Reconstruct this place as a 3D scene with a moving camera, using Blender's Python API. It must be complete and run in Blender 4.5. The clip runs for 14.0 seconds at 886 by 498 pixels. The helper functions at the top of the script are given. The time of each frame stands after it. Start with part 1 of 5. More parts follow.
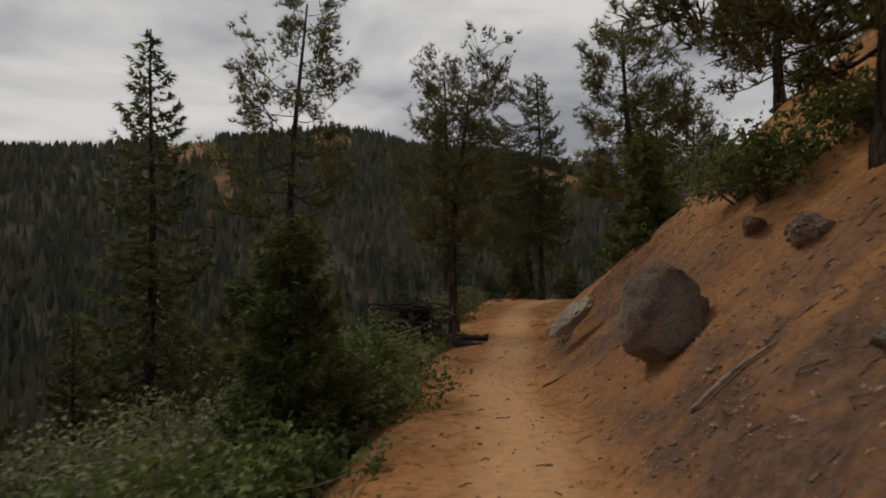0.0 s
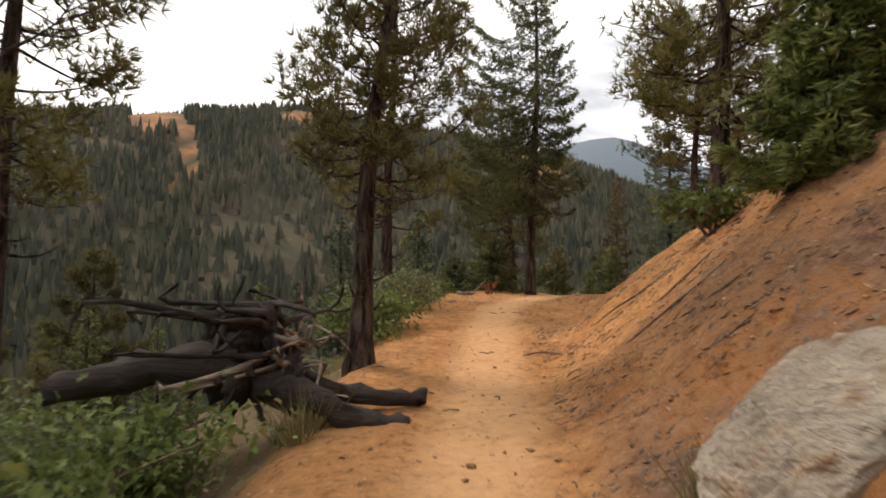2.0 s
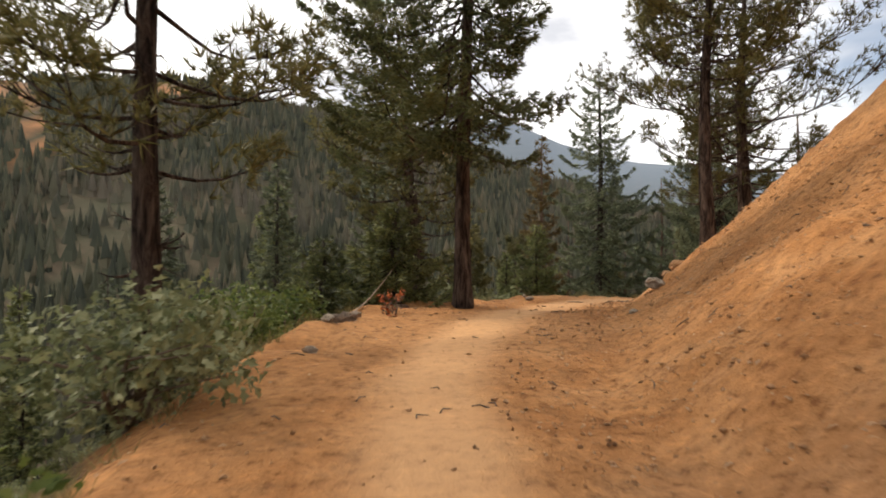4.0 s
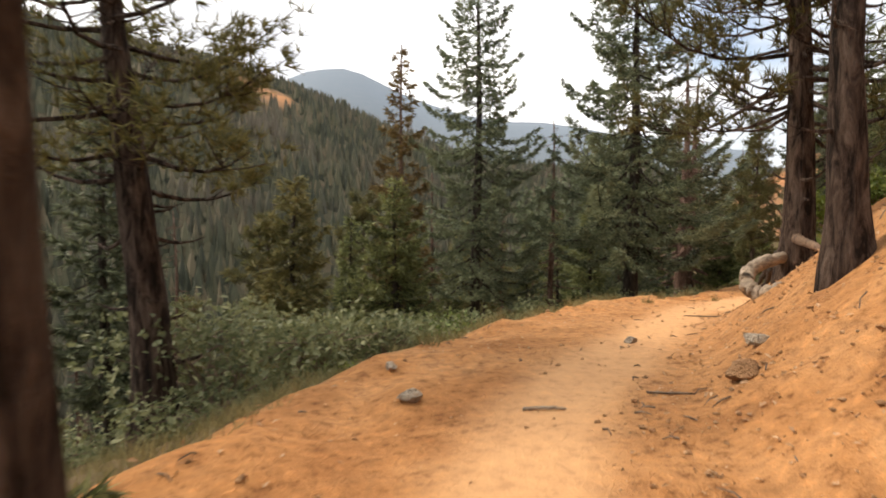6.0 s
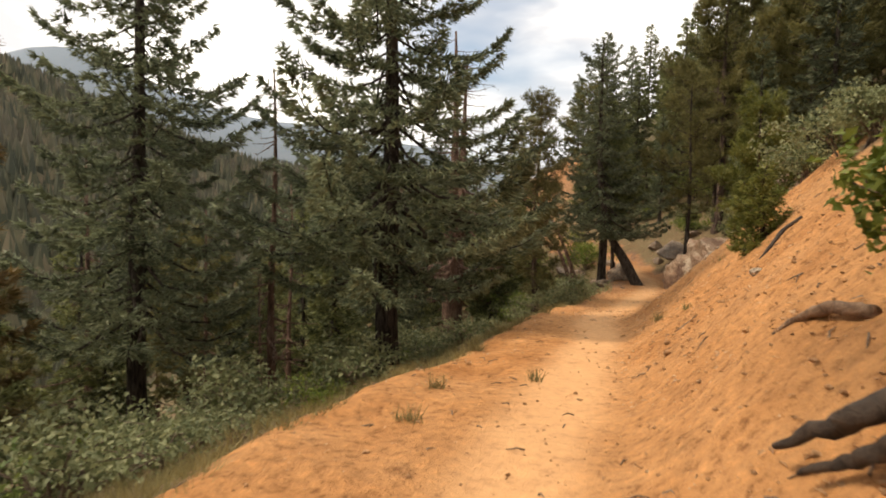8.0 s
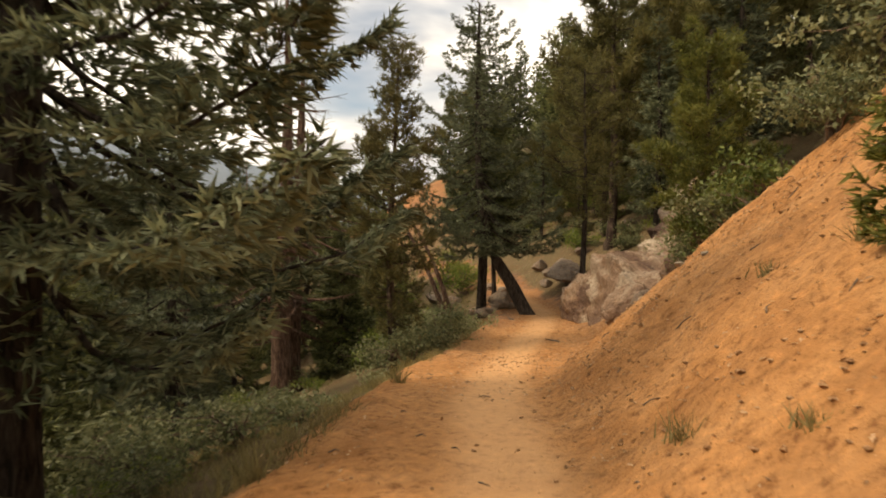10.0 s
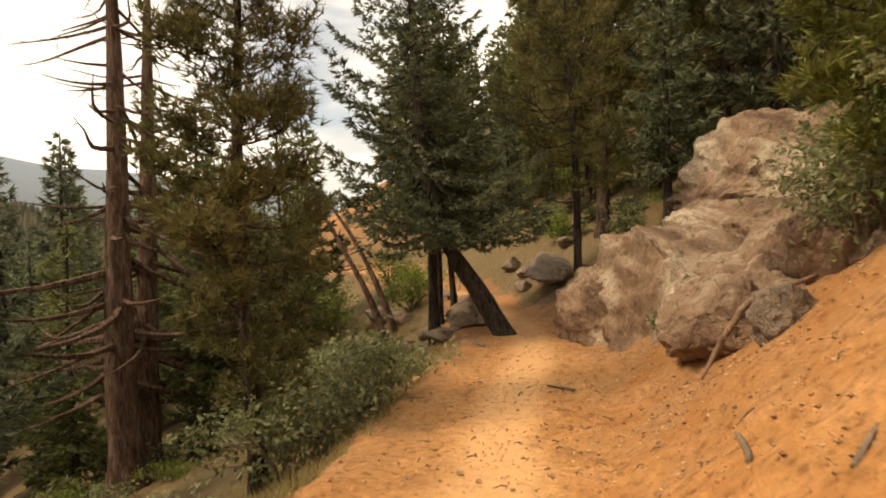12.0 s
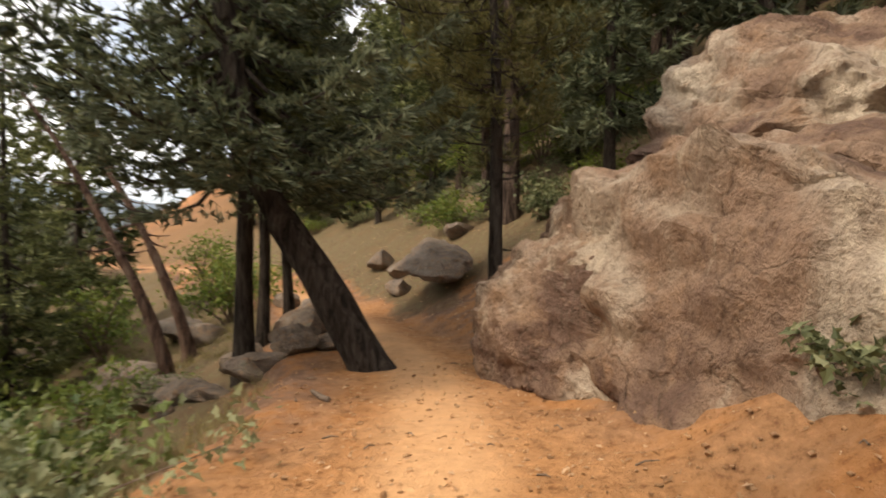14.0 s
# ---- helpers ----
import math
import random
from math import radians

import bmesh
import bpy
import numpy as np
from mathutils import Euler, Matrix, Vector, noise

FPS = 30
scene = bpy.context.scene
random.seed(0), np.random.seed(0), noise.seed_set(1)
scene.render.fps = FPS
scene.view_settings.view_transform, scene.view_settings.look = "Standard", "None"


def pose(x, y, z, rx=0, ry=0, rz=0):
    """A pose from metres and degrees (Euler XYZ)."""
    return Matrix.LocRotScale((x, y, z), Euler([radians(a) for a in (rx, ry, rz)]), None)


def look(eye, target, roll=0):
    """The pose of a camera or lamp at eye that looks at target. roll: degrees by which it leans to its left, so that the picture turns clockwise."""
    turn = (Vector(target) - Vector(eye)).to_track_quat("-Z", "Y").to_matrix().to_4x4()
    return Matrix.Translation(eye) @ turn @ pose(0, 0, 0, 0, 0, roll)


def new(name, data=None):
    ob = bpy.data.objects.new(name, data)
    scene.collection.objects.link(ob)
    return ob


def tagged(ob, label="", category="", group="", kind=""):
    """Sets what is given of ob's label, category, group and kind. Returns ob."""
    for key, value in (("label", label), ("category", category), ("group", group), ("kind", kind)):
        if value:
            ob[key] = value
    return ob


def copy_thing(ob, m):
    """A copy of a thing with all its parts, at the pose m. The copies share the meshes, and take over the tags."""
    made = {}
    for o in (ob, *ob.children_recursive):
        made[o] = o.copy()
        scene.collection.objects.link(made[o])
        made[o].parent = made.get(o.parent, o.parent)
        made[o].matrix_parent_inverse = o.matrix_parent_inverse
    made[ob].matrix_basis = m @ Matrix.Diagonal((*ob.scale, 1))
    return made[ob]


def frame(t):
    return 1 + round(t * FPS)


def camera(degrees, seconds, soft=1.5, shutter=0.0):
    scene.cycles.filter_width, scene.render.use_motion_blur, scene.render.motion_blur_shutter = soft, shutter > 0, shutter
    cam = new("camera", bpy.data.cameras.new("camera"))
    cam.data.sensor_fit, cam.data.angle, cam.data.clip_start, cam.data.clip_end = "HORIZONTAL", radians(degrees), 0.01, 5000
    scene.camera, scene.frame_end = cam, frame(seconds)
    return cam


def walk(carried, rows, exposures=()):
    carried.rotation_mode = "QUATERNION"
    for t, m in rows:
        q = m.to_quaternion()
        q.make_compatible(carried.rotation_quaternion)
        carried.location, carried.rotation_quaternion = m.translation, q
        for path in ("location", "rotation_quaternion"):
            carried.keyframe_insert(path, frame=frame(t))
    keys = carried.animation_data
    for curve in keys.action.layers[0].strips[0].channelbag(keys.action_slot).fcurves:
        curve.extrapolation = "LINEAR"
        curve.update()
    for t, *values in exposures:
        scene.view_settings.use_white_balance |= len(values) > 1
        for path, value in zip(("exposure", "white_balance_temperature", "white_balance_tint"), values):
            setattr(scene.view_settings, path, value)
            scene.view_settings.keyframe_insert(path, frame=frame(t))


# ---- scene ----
# ---- camera and walk ----
# seconds, eye x, y, z, yaw to the left, pitch up, roll (radians)
PATH = [
    (0.0, -0.069, 0.351, 0.852, -0.025, 0.054, -0.017),
    (0.5, 0.153, 1.762, 0.823, -0.051, 0.051, -0.012),
    (1.0, 0.362, 3.177, 0.791, -0.050, 0.041, -0.005),
    (1.5, 0.538, 4.595, 0.760, -0.062, 0.030, 0.006),
    (2.0, 0.638, 5.945, 0.768, -0.066, 0.033, 0.023),
    (2.5, 0.794, 7.255, 0.758, -0.079, 0.033, 0.026),
    (5.0, 2.013, 14.250, 1.068, -0.332, -0.027, -0.001),
    (5.5, 2.592, 15.582, 1.134, -0.356, -0.044, 0.011),
    (6.0, 3.308, 16.822, 1.169, -0.489, -0.067, 0.006),
    (6.5, 4.148, 17.976, 1.170, -0.571, -0.068, 0.010),
    (7.0, 5.084, 19.006, 1.142, -0.669, -0.070, 0.005),
    (7.5, 6.124, 19.770, 1.106, -0.817, -0.071, 0.012),
    (8.0, 7.138, 20.457, 1.038, -0.854, -0.056, 0.022),
    (8.5, 8.112, 21.085, 0.953, -0.904, -0.039, 0.031),
    (9.0, 9.069, 21.683, 0.866, -0.966, -0.028, 0.038),
    (11.5, 14.667, 24.233, 0.444, -1.118, -0.000, -0.031),
    (12.0, 15.683, 24.723, 0.380, -1.116, 0.004, -0.044),
    (12.5, 16.734, 25.169, 0.304, -1.131, 0.010, -0.038),
    (13.0, 17.781, 25.579, 0.180, -1.136, 0.027, -0.040),
    (13.5, 18.819, 25.987, 0.034, -1.158, 0.032, -0.041),
    (14.0, 19.866, 26.359, -0.083, -1.333, 0.021, -0.012),
]


def eye_pose(x, y, z, yaw, pitch, roll):
    ahead = Vector((-math.sin(yaw) * math.cos(pitch), math.cos(yaw) * math.cos(pitch), math.sin(pitch)))
    eye = Vector((x, y, z))
    return look(eye, eye + ahead, math.degrees(roll))


cam = camera(70.7, 14.0, soft=1.8, shutter=0.2)
walk(cam, [(t, eye_pose(*p)) for t, *p in PATH],
     exposures=[(0.0, -1.35, 6650, 10), (0.5, -0.4, 6800, 10), (1.2, 0.0, 6850, 10), (2.5, 0.18, 6850, 10), (5.0, 0.4, 6900, 10), (6.0, 0.65, 6950, 10), (6.8, 0.25, 7100, 10), (8.0, 0.5, 7500, 10), (9.0, 0.32, 7700, 10), (11.5, 0.45, 9300, 10), (13.0, 0.8, 7900, 10), (14.0, 0.75, 7100, 10)])

# ---- daylight: high broken overcast ----
world = bpy.data.worlds.new("overcast")
scene.world = world
world.use_nodes = True
wt = world.node_tree
wt.nodes.clear()


def wnode(kind, **kw):
    n = wt.nodes.new(kind)
    for k, v in kw.items():
        n.inputs[k].default_value = v
    return n


sky = wt.nodes.new("ShaderNodeTexSky")
sky.sky_type = "NISHITA"
sky.sun_disc = False
sky.sun_elevation, sky.sun_rotation = radians(50), radians(-42)
sky_bg = wnode("ShaderNodeBackground", Strength=0.12)
wt.links.new(sky.outputs[0], sky_bg.inputs[0])
cloud_xyz = wt.nodes.new("ShaderNodeTexCoord")
cloud_map = wnode("ShaderNodeMapping", Scale=(1.0, 1.0, 3.0), Location=(0.35, 0.1, 0.0))
wt.links.new(cloud_xyz.outputs["Generated"], cloud_map.inputs[0])
cloud_a = wnode("ShaderNodeTexNoise", Scale=2.3, Detail=6.0, Roughness=0.52, Distortion=0.3)
cloud_b = wnode("ShaderNodeTexNoise", Scale=1.3, Detail=5.0, Roughness=0.5)
for n in (cloud_a, cloud_b):
    wt.links.new(cloud_map.outputs[0], n.inputs["Vector"])
tone = wt.nodes.new("ShaderNodeValToRGB")
tone.color_ramp.elements[0].position, tone.color_ramp.elements[0].color = 0.40, (0.42, 0.44, 0.49, 1)
tone.color_ramp.elements[1].position, tone.color_ramp.elements[1].color = 0.62, (1.0, 1.0, 1.0, 1)
wt.links.new(cloud_a.outputs["Fac"], tone.inputs[0])
cloud_bg = wnode("ShaderNodeBackground", Strength=1.6)
wt.links.new(tone.outputs[0], cloud_bg.inputs[0])
cover = wt.nodes.new("ShaderNodeValToRGB")
cover.color_ramp.elements[0].position, cover.color_ramp.elements[1].position = 0.30, 0.42
wt.links.new(cloud_b.outputs["Fac"], cover.inputs[0])
sky_mix = wt.nodes.new("ShaderNodeMixShader")
wt.links.new(cover.outputs[0], sky_mix.inputs[0])
wt.links.new(sky_bg.outputs[0], sky_mix.inputs[1])
wt.links.new(cloud_bg.outputs[0], sky_mix.inputs[2])
world_out = wt.nodes.new("ShaderNodeOutputWorld")
wt.links.new(sky_mix.outputs[0], world_out.inputs[0])

sun_data = bpy.data.lights.new("sun", "SUN")
sun_data.energy, sun_data.angle, sun_data.color = 2.3, radians(12), (1.0, 0.89, 0.74)
sun = new("sun", sun_data)
sun.matrix_world = look((-27, 55, 60), (6.7, 17.6, 0))

# ---- materials ----
def material(name, build):
    m = bpy.data.materials.new(name)
    m.use_nodes = True
    t = m.node_tree
    build(t, t.nodes["Principled BSDF"])
    return m


def link(t, a, b):
    t.links.new(a, b)


def noise_node(t, scale, detail=4.0, rough=0.55, vec=None, distort=0.0):
    n = t.nodes.new("ShaderNodeTexNoise")
    n.inputs["Scale"].default_value, n.inputs["Detail"].default_value = scale, detail
    n.inputs["Roughness"].default_value, n.inputs["Distortion"].default_value = rough, distort
    if vec is None:
        vec = t.nodes.new("ShaderNodeTexCoord").outputs["Object"]
    link(t, vec, n.inputs["Vector"])
    return n.outputs["Fac"]


def ramp(t, fac, stops):
    r = t.nodes.new("ShaderNodeValToRGB")
    while len(r.color_ramp.elements) < len(stops):
        r.color_ramp.elements.new(0.5)
    for e, (p, c) in zip(r.color_ramp.elements, stops):
        e.position, e.color = p, (*c, 1)
    link(t, fac, r.inputs[0])
    return r.outputs[0]


def mix(t, fac, a, b, mode="MIX"):
    n = t.nodes.new("ShaderNodeMix")
    n.data_type, n.blend_type = "RGBA", mode
    for sock, v in ((n.inputs[0], fac), (n.inputs[6], a), (n.inputs[7], b)):
        if isinstance(v, (int, float)):
            sock.default_value = v
        elif isinstance(v, tuple):
            sock.default_value = (*v, 1)
        else:
            link(t, v, sock)
    return n.outputs[2]


def calc(t, op, a, b=0.0, clamp=False):
    n = t.nodes.new("ShaderNodeMath")
    n.operation, n.use_clamp = op, clamp
    for sock, v in zip(n.inputs, (a, b)):
        if isinstance(v, (int, float)):
            sock.default_value = v
        else:
            link(t, v, sock)
    return n.outputs[0]


def bump(t, p, height, strength, dist):
    n = t.nodes.new("ShaderNodeBump")
    n.inputs["Strength"].default_value, n.inputs["Distance"].default_value = strength, dist
    link(t, height, n.inputs["Height"])
    link(t, n.outputs[0], p.inputs["Normal"])


def attr(t, name):
    n = t.nodes.new("ShaderNodeAttribute")
    n.attribute_name = name
    return n.outputs["Fac"]


def stretched(t, sx, sy, sz):
    c = t.nodes.new("ShaderNodeTexCoord")
    m = t.nodes.new("ShaderNodeMapping")
    m.inputs["Scale"].default_value = (sx, sy, sz)
    link(t, c.outputs["Object"], m.inputs[0])
    return m.outputs[0]


def island(t):
    return t.nodes.new("ShaderNodeNewGeometry").outputs["Random Per Island"]


def object_random(t):
    return t.nodes.new("ShaderNodeObjectInfo").outputs["Random"]


def ground_build(t, p):
    big, mid, fine, grit = noise_node(t, 0.35, 4), noise_node(t, 2.2, 6, 0.62), noise_node(t, 14, 6, 0.7), noise_node(t, 70, 3, 0.7)
    dirt = ramp(t, mid, [(0.28, (0.33, 0.142, 0.052)), (0.5, (0.48, 0.228, 0.088)), (0.72, (0.60, 0.315, 0.14))])
    dirt = mix(t, calc(t, "MULTIPLY", calc(t, "SUBTRACT", big, 0.42, True), 3.0, True), dirt, (0.48, 0.255, 0.115))
    specks = ramp(t, fine, [(0.34, (0.45, 0.38, 0.36)), (0.46, (0.95, 0.93, 0.92)), (0.55, (1.05, 1.03, 1.0)), (0.70, (1.4, 1.33, 1.25))])
    dirt = mix(t, 0.9, dirt, specks, "MULTIPLY")
    blotch = noise_node(t, 5.5, 7, 0.72, None, 0.6)
    dirt = mix(t, calc(t, "MULTIPLY", calc(t, "SUBTRACT", 0.47, blotch, True), 5.0, True), dirt, mix(t, 0.55, dirt, (0.16, 0.085, 0.045)))
    tread = mix(t, calc(t, "MULTIPLY", mid, 0.6), (0.63, 0.365, 0.185), (0.53, 0.285, 0.125))
    tread = mix(t, 0.35, tread, specks, "MULTIPLY")
    tread_fac = calc(t, "MULTIPLY", attr(t, "tread"), calc(t, "ADD", 0.45, mid), True)
    dirt = mix(t, tread_fac, dirt, tread)
    duff = ramp(t, fine, [(0.3, (0.075, 0.043, 0.03)), (0.5, (0.17, 0.098, 0.066)), (0.7, (0.28, 0.17, 0.115))])
    litter = calc(t, "MULTIPLY", attr(t, "litter"), calc(t, "MULTIPLY", calc(t, "SUBTRACT", calc(t, "ADD", mid, calc(t, "MULTIPLY", fine, 0.5)), 0.58), 5.0, True), True)
    col = mix(t, litter, dirt, duff)
    floor_col = ramp(t, fine, [(0.3, (0.06, 0.045, 0.028)), (0.46, (0.15, 0.10, 0.058)), (0.60, (0.14, 0.12, 0.06)), (0.74, (0.30, 0.215, 0.13))])
    floor_col = mix(t, calc(t, "MULTIPLY", calc(t, "SUBTRACT", mid, 0.5, True), 4.0, True), floor_col, (0.17, 0.105, 0.055))
    woods = attr(t, "woods")
    ragged = calc(t, "ADD", woods, calc(t, "MULTIPLY", calc(t, "SUBTRACT", mid, 0.5), 0.9))
    col = mix(t, calc(t, "MULTIPLY", calc(t, "SUBTRACT", ragged, 0.35), 3.5, True), col, floor_col)
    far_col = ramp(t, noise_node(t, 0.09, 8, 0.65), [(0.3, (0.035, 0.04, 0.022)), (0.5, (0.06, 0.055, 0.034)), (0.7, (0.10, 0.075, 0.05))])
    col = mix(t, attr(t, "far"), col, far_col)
    scar = ramp(t, noise_node(t, 0.14, 6, 0.7), [(0.35, (0.18, 0.09, 0.045)), (0.6, (0.36, 0.17, 0.075))])
    col = mix(t, attr(t, "scar"), col, scar)
    # blue-grey aerial haze painted into the colour of the far ground
    hazed_col = mix(t, attr(t, "haze_paint"), col, (0.17, 0.21, 0.26))
    link(t, hazed_col, p.inputs["Base Color"])
    p.inputs["Roughness"].default_value = 0.95
    p.inputs["Specular IOR Level"].default_value = 0.15
    h = calc(t, "ADD", calc(t, "MULTIPLY", fine, 0.6), calc(t, "MULTIPLY", grit, 0.25))
    h = calc(t, "MULTIPLY", h, calc(t, "SUBTRACT", 1.0, calc(t, "MULTIPLY", attr(t, "tread"), 0.6)))
    bump(t, p, h, 1.0, 0.06)


def rock_build(dark, light, stain, lichen=(0.22, 0.23, 0.17)):
    def build(t, p):
        a, b, c = noise_node(t, 2.5, 6, 0.62), noise_node(t, 11, 6, 0.7), noise_node(t, 45, 4, 0.7)
        col = ramp(t, a, [(0.3, dark), (0.55, light), (0.75, tuple(min(1, v * 1.25) for v in light))])
        col = mix(t, calc(t, "MULTIPLY", calc(t, "SUBTRACT", b, 0.5, True), 6.0, True), col, stain)
        veins = noise_node(t, 3.2, 7, 0.75, None, 1.2)
        col = mix(t, 0.8, col, ramp(t, veins, [(0.34, (0.42, 0.38, 0.36)), (0.47, (1.0, 1.0, 1.0)), (0.64, (1.3, 1.27, 1.2))]), "MULTIPLY")
        col = mix(t, calc(t, "MULTIPLY", calc(t, "SUBTRACT", noise_node(t, 5, 7, 0.75), 0.58, True), 7.0, True), col, lichen)
        col = mix(t, 0.6, col, ramp(t, c, [(0.3, (0.5, 0.48, 0.46)), (0.55, (1.05, 1.05, 1.05))]), "MULTIPLY")
        link(t, col, p.inputs["Base Color"])
        p.inputs["Roughness"].default_value = 0.9
        p.inputs["Specular IOR Level"].default_value = 0.2
        bump(t, p, calc(t, "ADD", calc(t, "ADD", b, veins), calc(t, "MULTIPLY", c, 0.5)), 1.0, 0.10)
    return build


def cliff_build(t, p):
    warp = noise_node(t, 1.1, 5, 0.65)
    big, mid, fine = noise_node(t, 0.55, 5, 0.6, None, 0.8), noise_node(t, 3.0, 7, 0.7), noise_node(t, 17, 6, 0.72)
    streak = noise_node(t, 1.0, 6, 0.65, stretched(t, 5.0, 5.0, 1.1), 0.5)
    col = ramp(t, big, [(0.40, (0.16, 0.10, 0.075)), (0.48, (0.28, 0.185, 0.13)), (0.54, (0.38, 0.295, 0.225)), (0.64, (0.58, 0.48, 0.37))])
    col = mix(t, calc(t, "MULTIPLY", calc(t, "SUBTRACT", mid, 0.53, True), 6.0, True), col, (0.30, 0.185, 0.115))
    col = mix(t, calc(t, "MULTIPLY", calc(t, "SUBTRACT", streak, 0.58, True), 4.0, True), col, (0.60, 0.50, 0.38))
    cells = t.nodes.new("ShaderNodeTexVoronoi")
    cells.feature = "DISTANCE_TO_EDGE"
    cells.inputs["Scale"].default_value = 2.3
    spot = t.nodes.new("ShaderNodeTexCoord")
    push = t.nodes.new("ShaderNodeVectorMath")
    push.operation = "ADD"
    link(t, spot.outputs["Object"], push.inputs[0])
    tone_n = t.nodes.new("ShaderNodeTexNoise")
    tone_n.inputs["Scale"].default_value, tone_n.inputs["Detail"].default_value = 2.2, 6.0
    link(t, spot.outputs["Object"], tone_n.inputs["Vector"])
    link(t, tone_n.outputs["Color"], push.inputs[1])
    link(t, push.outputs[0], cells.inputs["Vector"])
    edge = calc(t, "MULTIPLY", cells.outputs["Distance"], 24.0, True)
    crack = calc(t, "MAXIMUM", edge, calc(t, "MULTIPLY", calc(t, "SUBTRACT", warp, 0.44), 9.0, True))
    col = mix(t, crack, mix(t, 0.6, col, (0.10, 0.068, 0.048)), col)
    col = mix(t, 0.7, col, ramp(t, fine, [(0.32, (0.45, 0.41, 0.38)), (0.5, (1.0, 1.0, 1.0)), (0.7, (1.25, 1.22, 1.18))]), "MULTIPLY")
    link(t, col, p.inputs["Base Color"])
    p.inputs["Roughness"].default_value = 0.92
    p.inputs["Specular IOR Level"].default_value = 0.15
    h = calc(t, "ADD", calc(t, "MULTIPLY", mid, 0.9), calc(t, "ADD", calc(t, "MULTIPLY", fine, 0.3), calc(t, "MULTIPLY", crack, 0.06)))
    bump(t, p, h, 1.0, 0.17)


def bark_build(dark, light, warm):
    def build(t, p):
        v = stretched(t, 17, 17, 3.4)
        a, b = noise_node(t, 1.0, 6, 0.7, v, 0.6), noise_node(t, 3.4, 5, 0.7, v)
        col = ramp(t, a, [(0.40, dark), (0.49, warm), (0.64, light)])
        col = mix(t, 0.5, col, ramp(t, b, [(0.3, (0.45, 0.42, 0.4)), (0.6, (1.1, 1.08, 1.05))]), "MULTIPLY")
        link(t, col, p.inputs["Base Color"])
        p.inputs["Roughness"].default_value = 0.92
        p.inputs["Specular IOR Level"].default_value = 0.15
        bump(t, p, calc(t, "ADD", a, calc(t, "MULTIPLY", b, 0.4)), 1.0, 0.07)
    return build


def needle_build(deep, mid_col, tip, spread=0.25):
    def build(t, p):
        col = ramp(t, island(t), [(0.0, deep), (0.55, mid_col), (1.0, tip)])
        big = noise_node(t, 0.9, 3, 0.6)
        col = mix(t, calc(t, "MULTIPLY", calc(t, "SUBTRACT", big, 0.4, True), 2.4, True), col, tip)
        hsv = t.nodes.new("ShaderNodeHueSaturation")
        link(t, col, hsv.inputs["Color"])
        link(t, calc(t, "ADD", 1.0 - spread, calc(t, "MULTIPLY", object_random(t), spread * 2)), hsv.inputs["Value"])
        link(t, hsv.outputs[0], p.inputs["Base Color"])
        p.inputs["Roughness"].default_value = 0.55
        p.inputs["Specular IOR Level"].default_value = 0.3
        glow_through = t.nodes.new("ShaderNodeBsdfTranslucent")
        link(t, hsv.outputs[0], glow_through.inputs["Color"])
        both = t.nodes.new("ShaderNodeMixShader")
        both.inputs[0].default_value = 0.35
        link(t, p.outputs[0], both.inputs[1])
        link(t, glow_through.outputs[0], both.inputs[2])
        link(t, both.outputs[0], t.nodes["Material Output"].inputs["Surface"])
    return build


def far_build(t, p):
    col = ramp(t, island(t), [(0.0, (0.020, 0.025, 0.013)), (0.5, (0.044, 0.048, 0.025)), (0.85, (0.075, 0.072, 0.038)), (1.0, (0.12, 0.095, 0.055))])
    brown = calc(t, "MULTIPLY", calc(t, "SUBTRACT", noise_node(t, 0.035, 4, 0.6), 0.5, True), 6.0, True)
    col = mix(t, calc(t, "MULTIPLY", brown, 0.75), col, (0.105, 0.082, 0.058))
    link(t, col, p.inputs["Base Color"])
    p.inputs["Roughness"].default_value = 0.8


def wood_build(dark, light):
    def build(t, p):
        v = stretched(t, 3, 26, 26)
        a = noise_node(t, 1.0, 6, 0.65, v, 0.8)
        col = ramp(t, a, [(0.3, dark), (0.65, light)])
        col = mix(t, 0.5, col, ramp(t, noise_node(t, 6, 4, 0.6), [(0.3, (0.4, 0.36, 0.33)), (0.6, (1.1, 1.1, 1.1))]), "MULTIPLY")
        link(t, col, p.inputs["Base Color"])
        p.inputs["Roughness"].default_value = 0.85
        bump(t, p, a, 0.9, 0.02)
    return build


GROUND = material("orange_earth", ground_build)
ROCK_GREY = material("grey_granite", rock_build((0.19, 0.145, 0.115), (0.34, 0.275, 0.225), (0.38, 0.235, 0.145)))
ROCK_PALE = material("pale_rock", rock_build((0.42, 0.33, 0.25), (0.66, 0.57, 0.46), (0.42, 0.26, 0.15), (0.5, 0.45, 0.37)))
ROCK_CLIFF = material("weathered_outcrop", cliff_build)
PEBBLE = material("pebble_stone", rock_build((0.40, 0.20, 0.09), (0.60, 0.36, 0.20), (0.42, 0.22, 0.10), (0.6, 0.45, 0.3)))
BARK_PINE = material("pine_bark", bark_build((0.016, 0.011, 0.009), (0.17, 0.125, 0.10), (0.07, 0.047, 0.037)))
BARK_FIR = material("fir_bark", bark_build((0.02, 0.016, 0.013), (0.10, 0.083, 0.07), (0.055, 0.042, 0.034)))
BARK_DEAD = material("dead_bark", bark_build((0.06, 0.04, 0.032), (0.23, 0.165, 0.13), (0.14, 0.08, 0.058)))
WOOD_GREY = material("weathered_wood", wood_build((0.13, 0.095, 0.07), (0.44, 0.35, 0.26)))
WOOD_CHAR = material("charred_wood", wood_build((0.006, 0.005, 0.004), (0.065, 0.045, 0.034)))
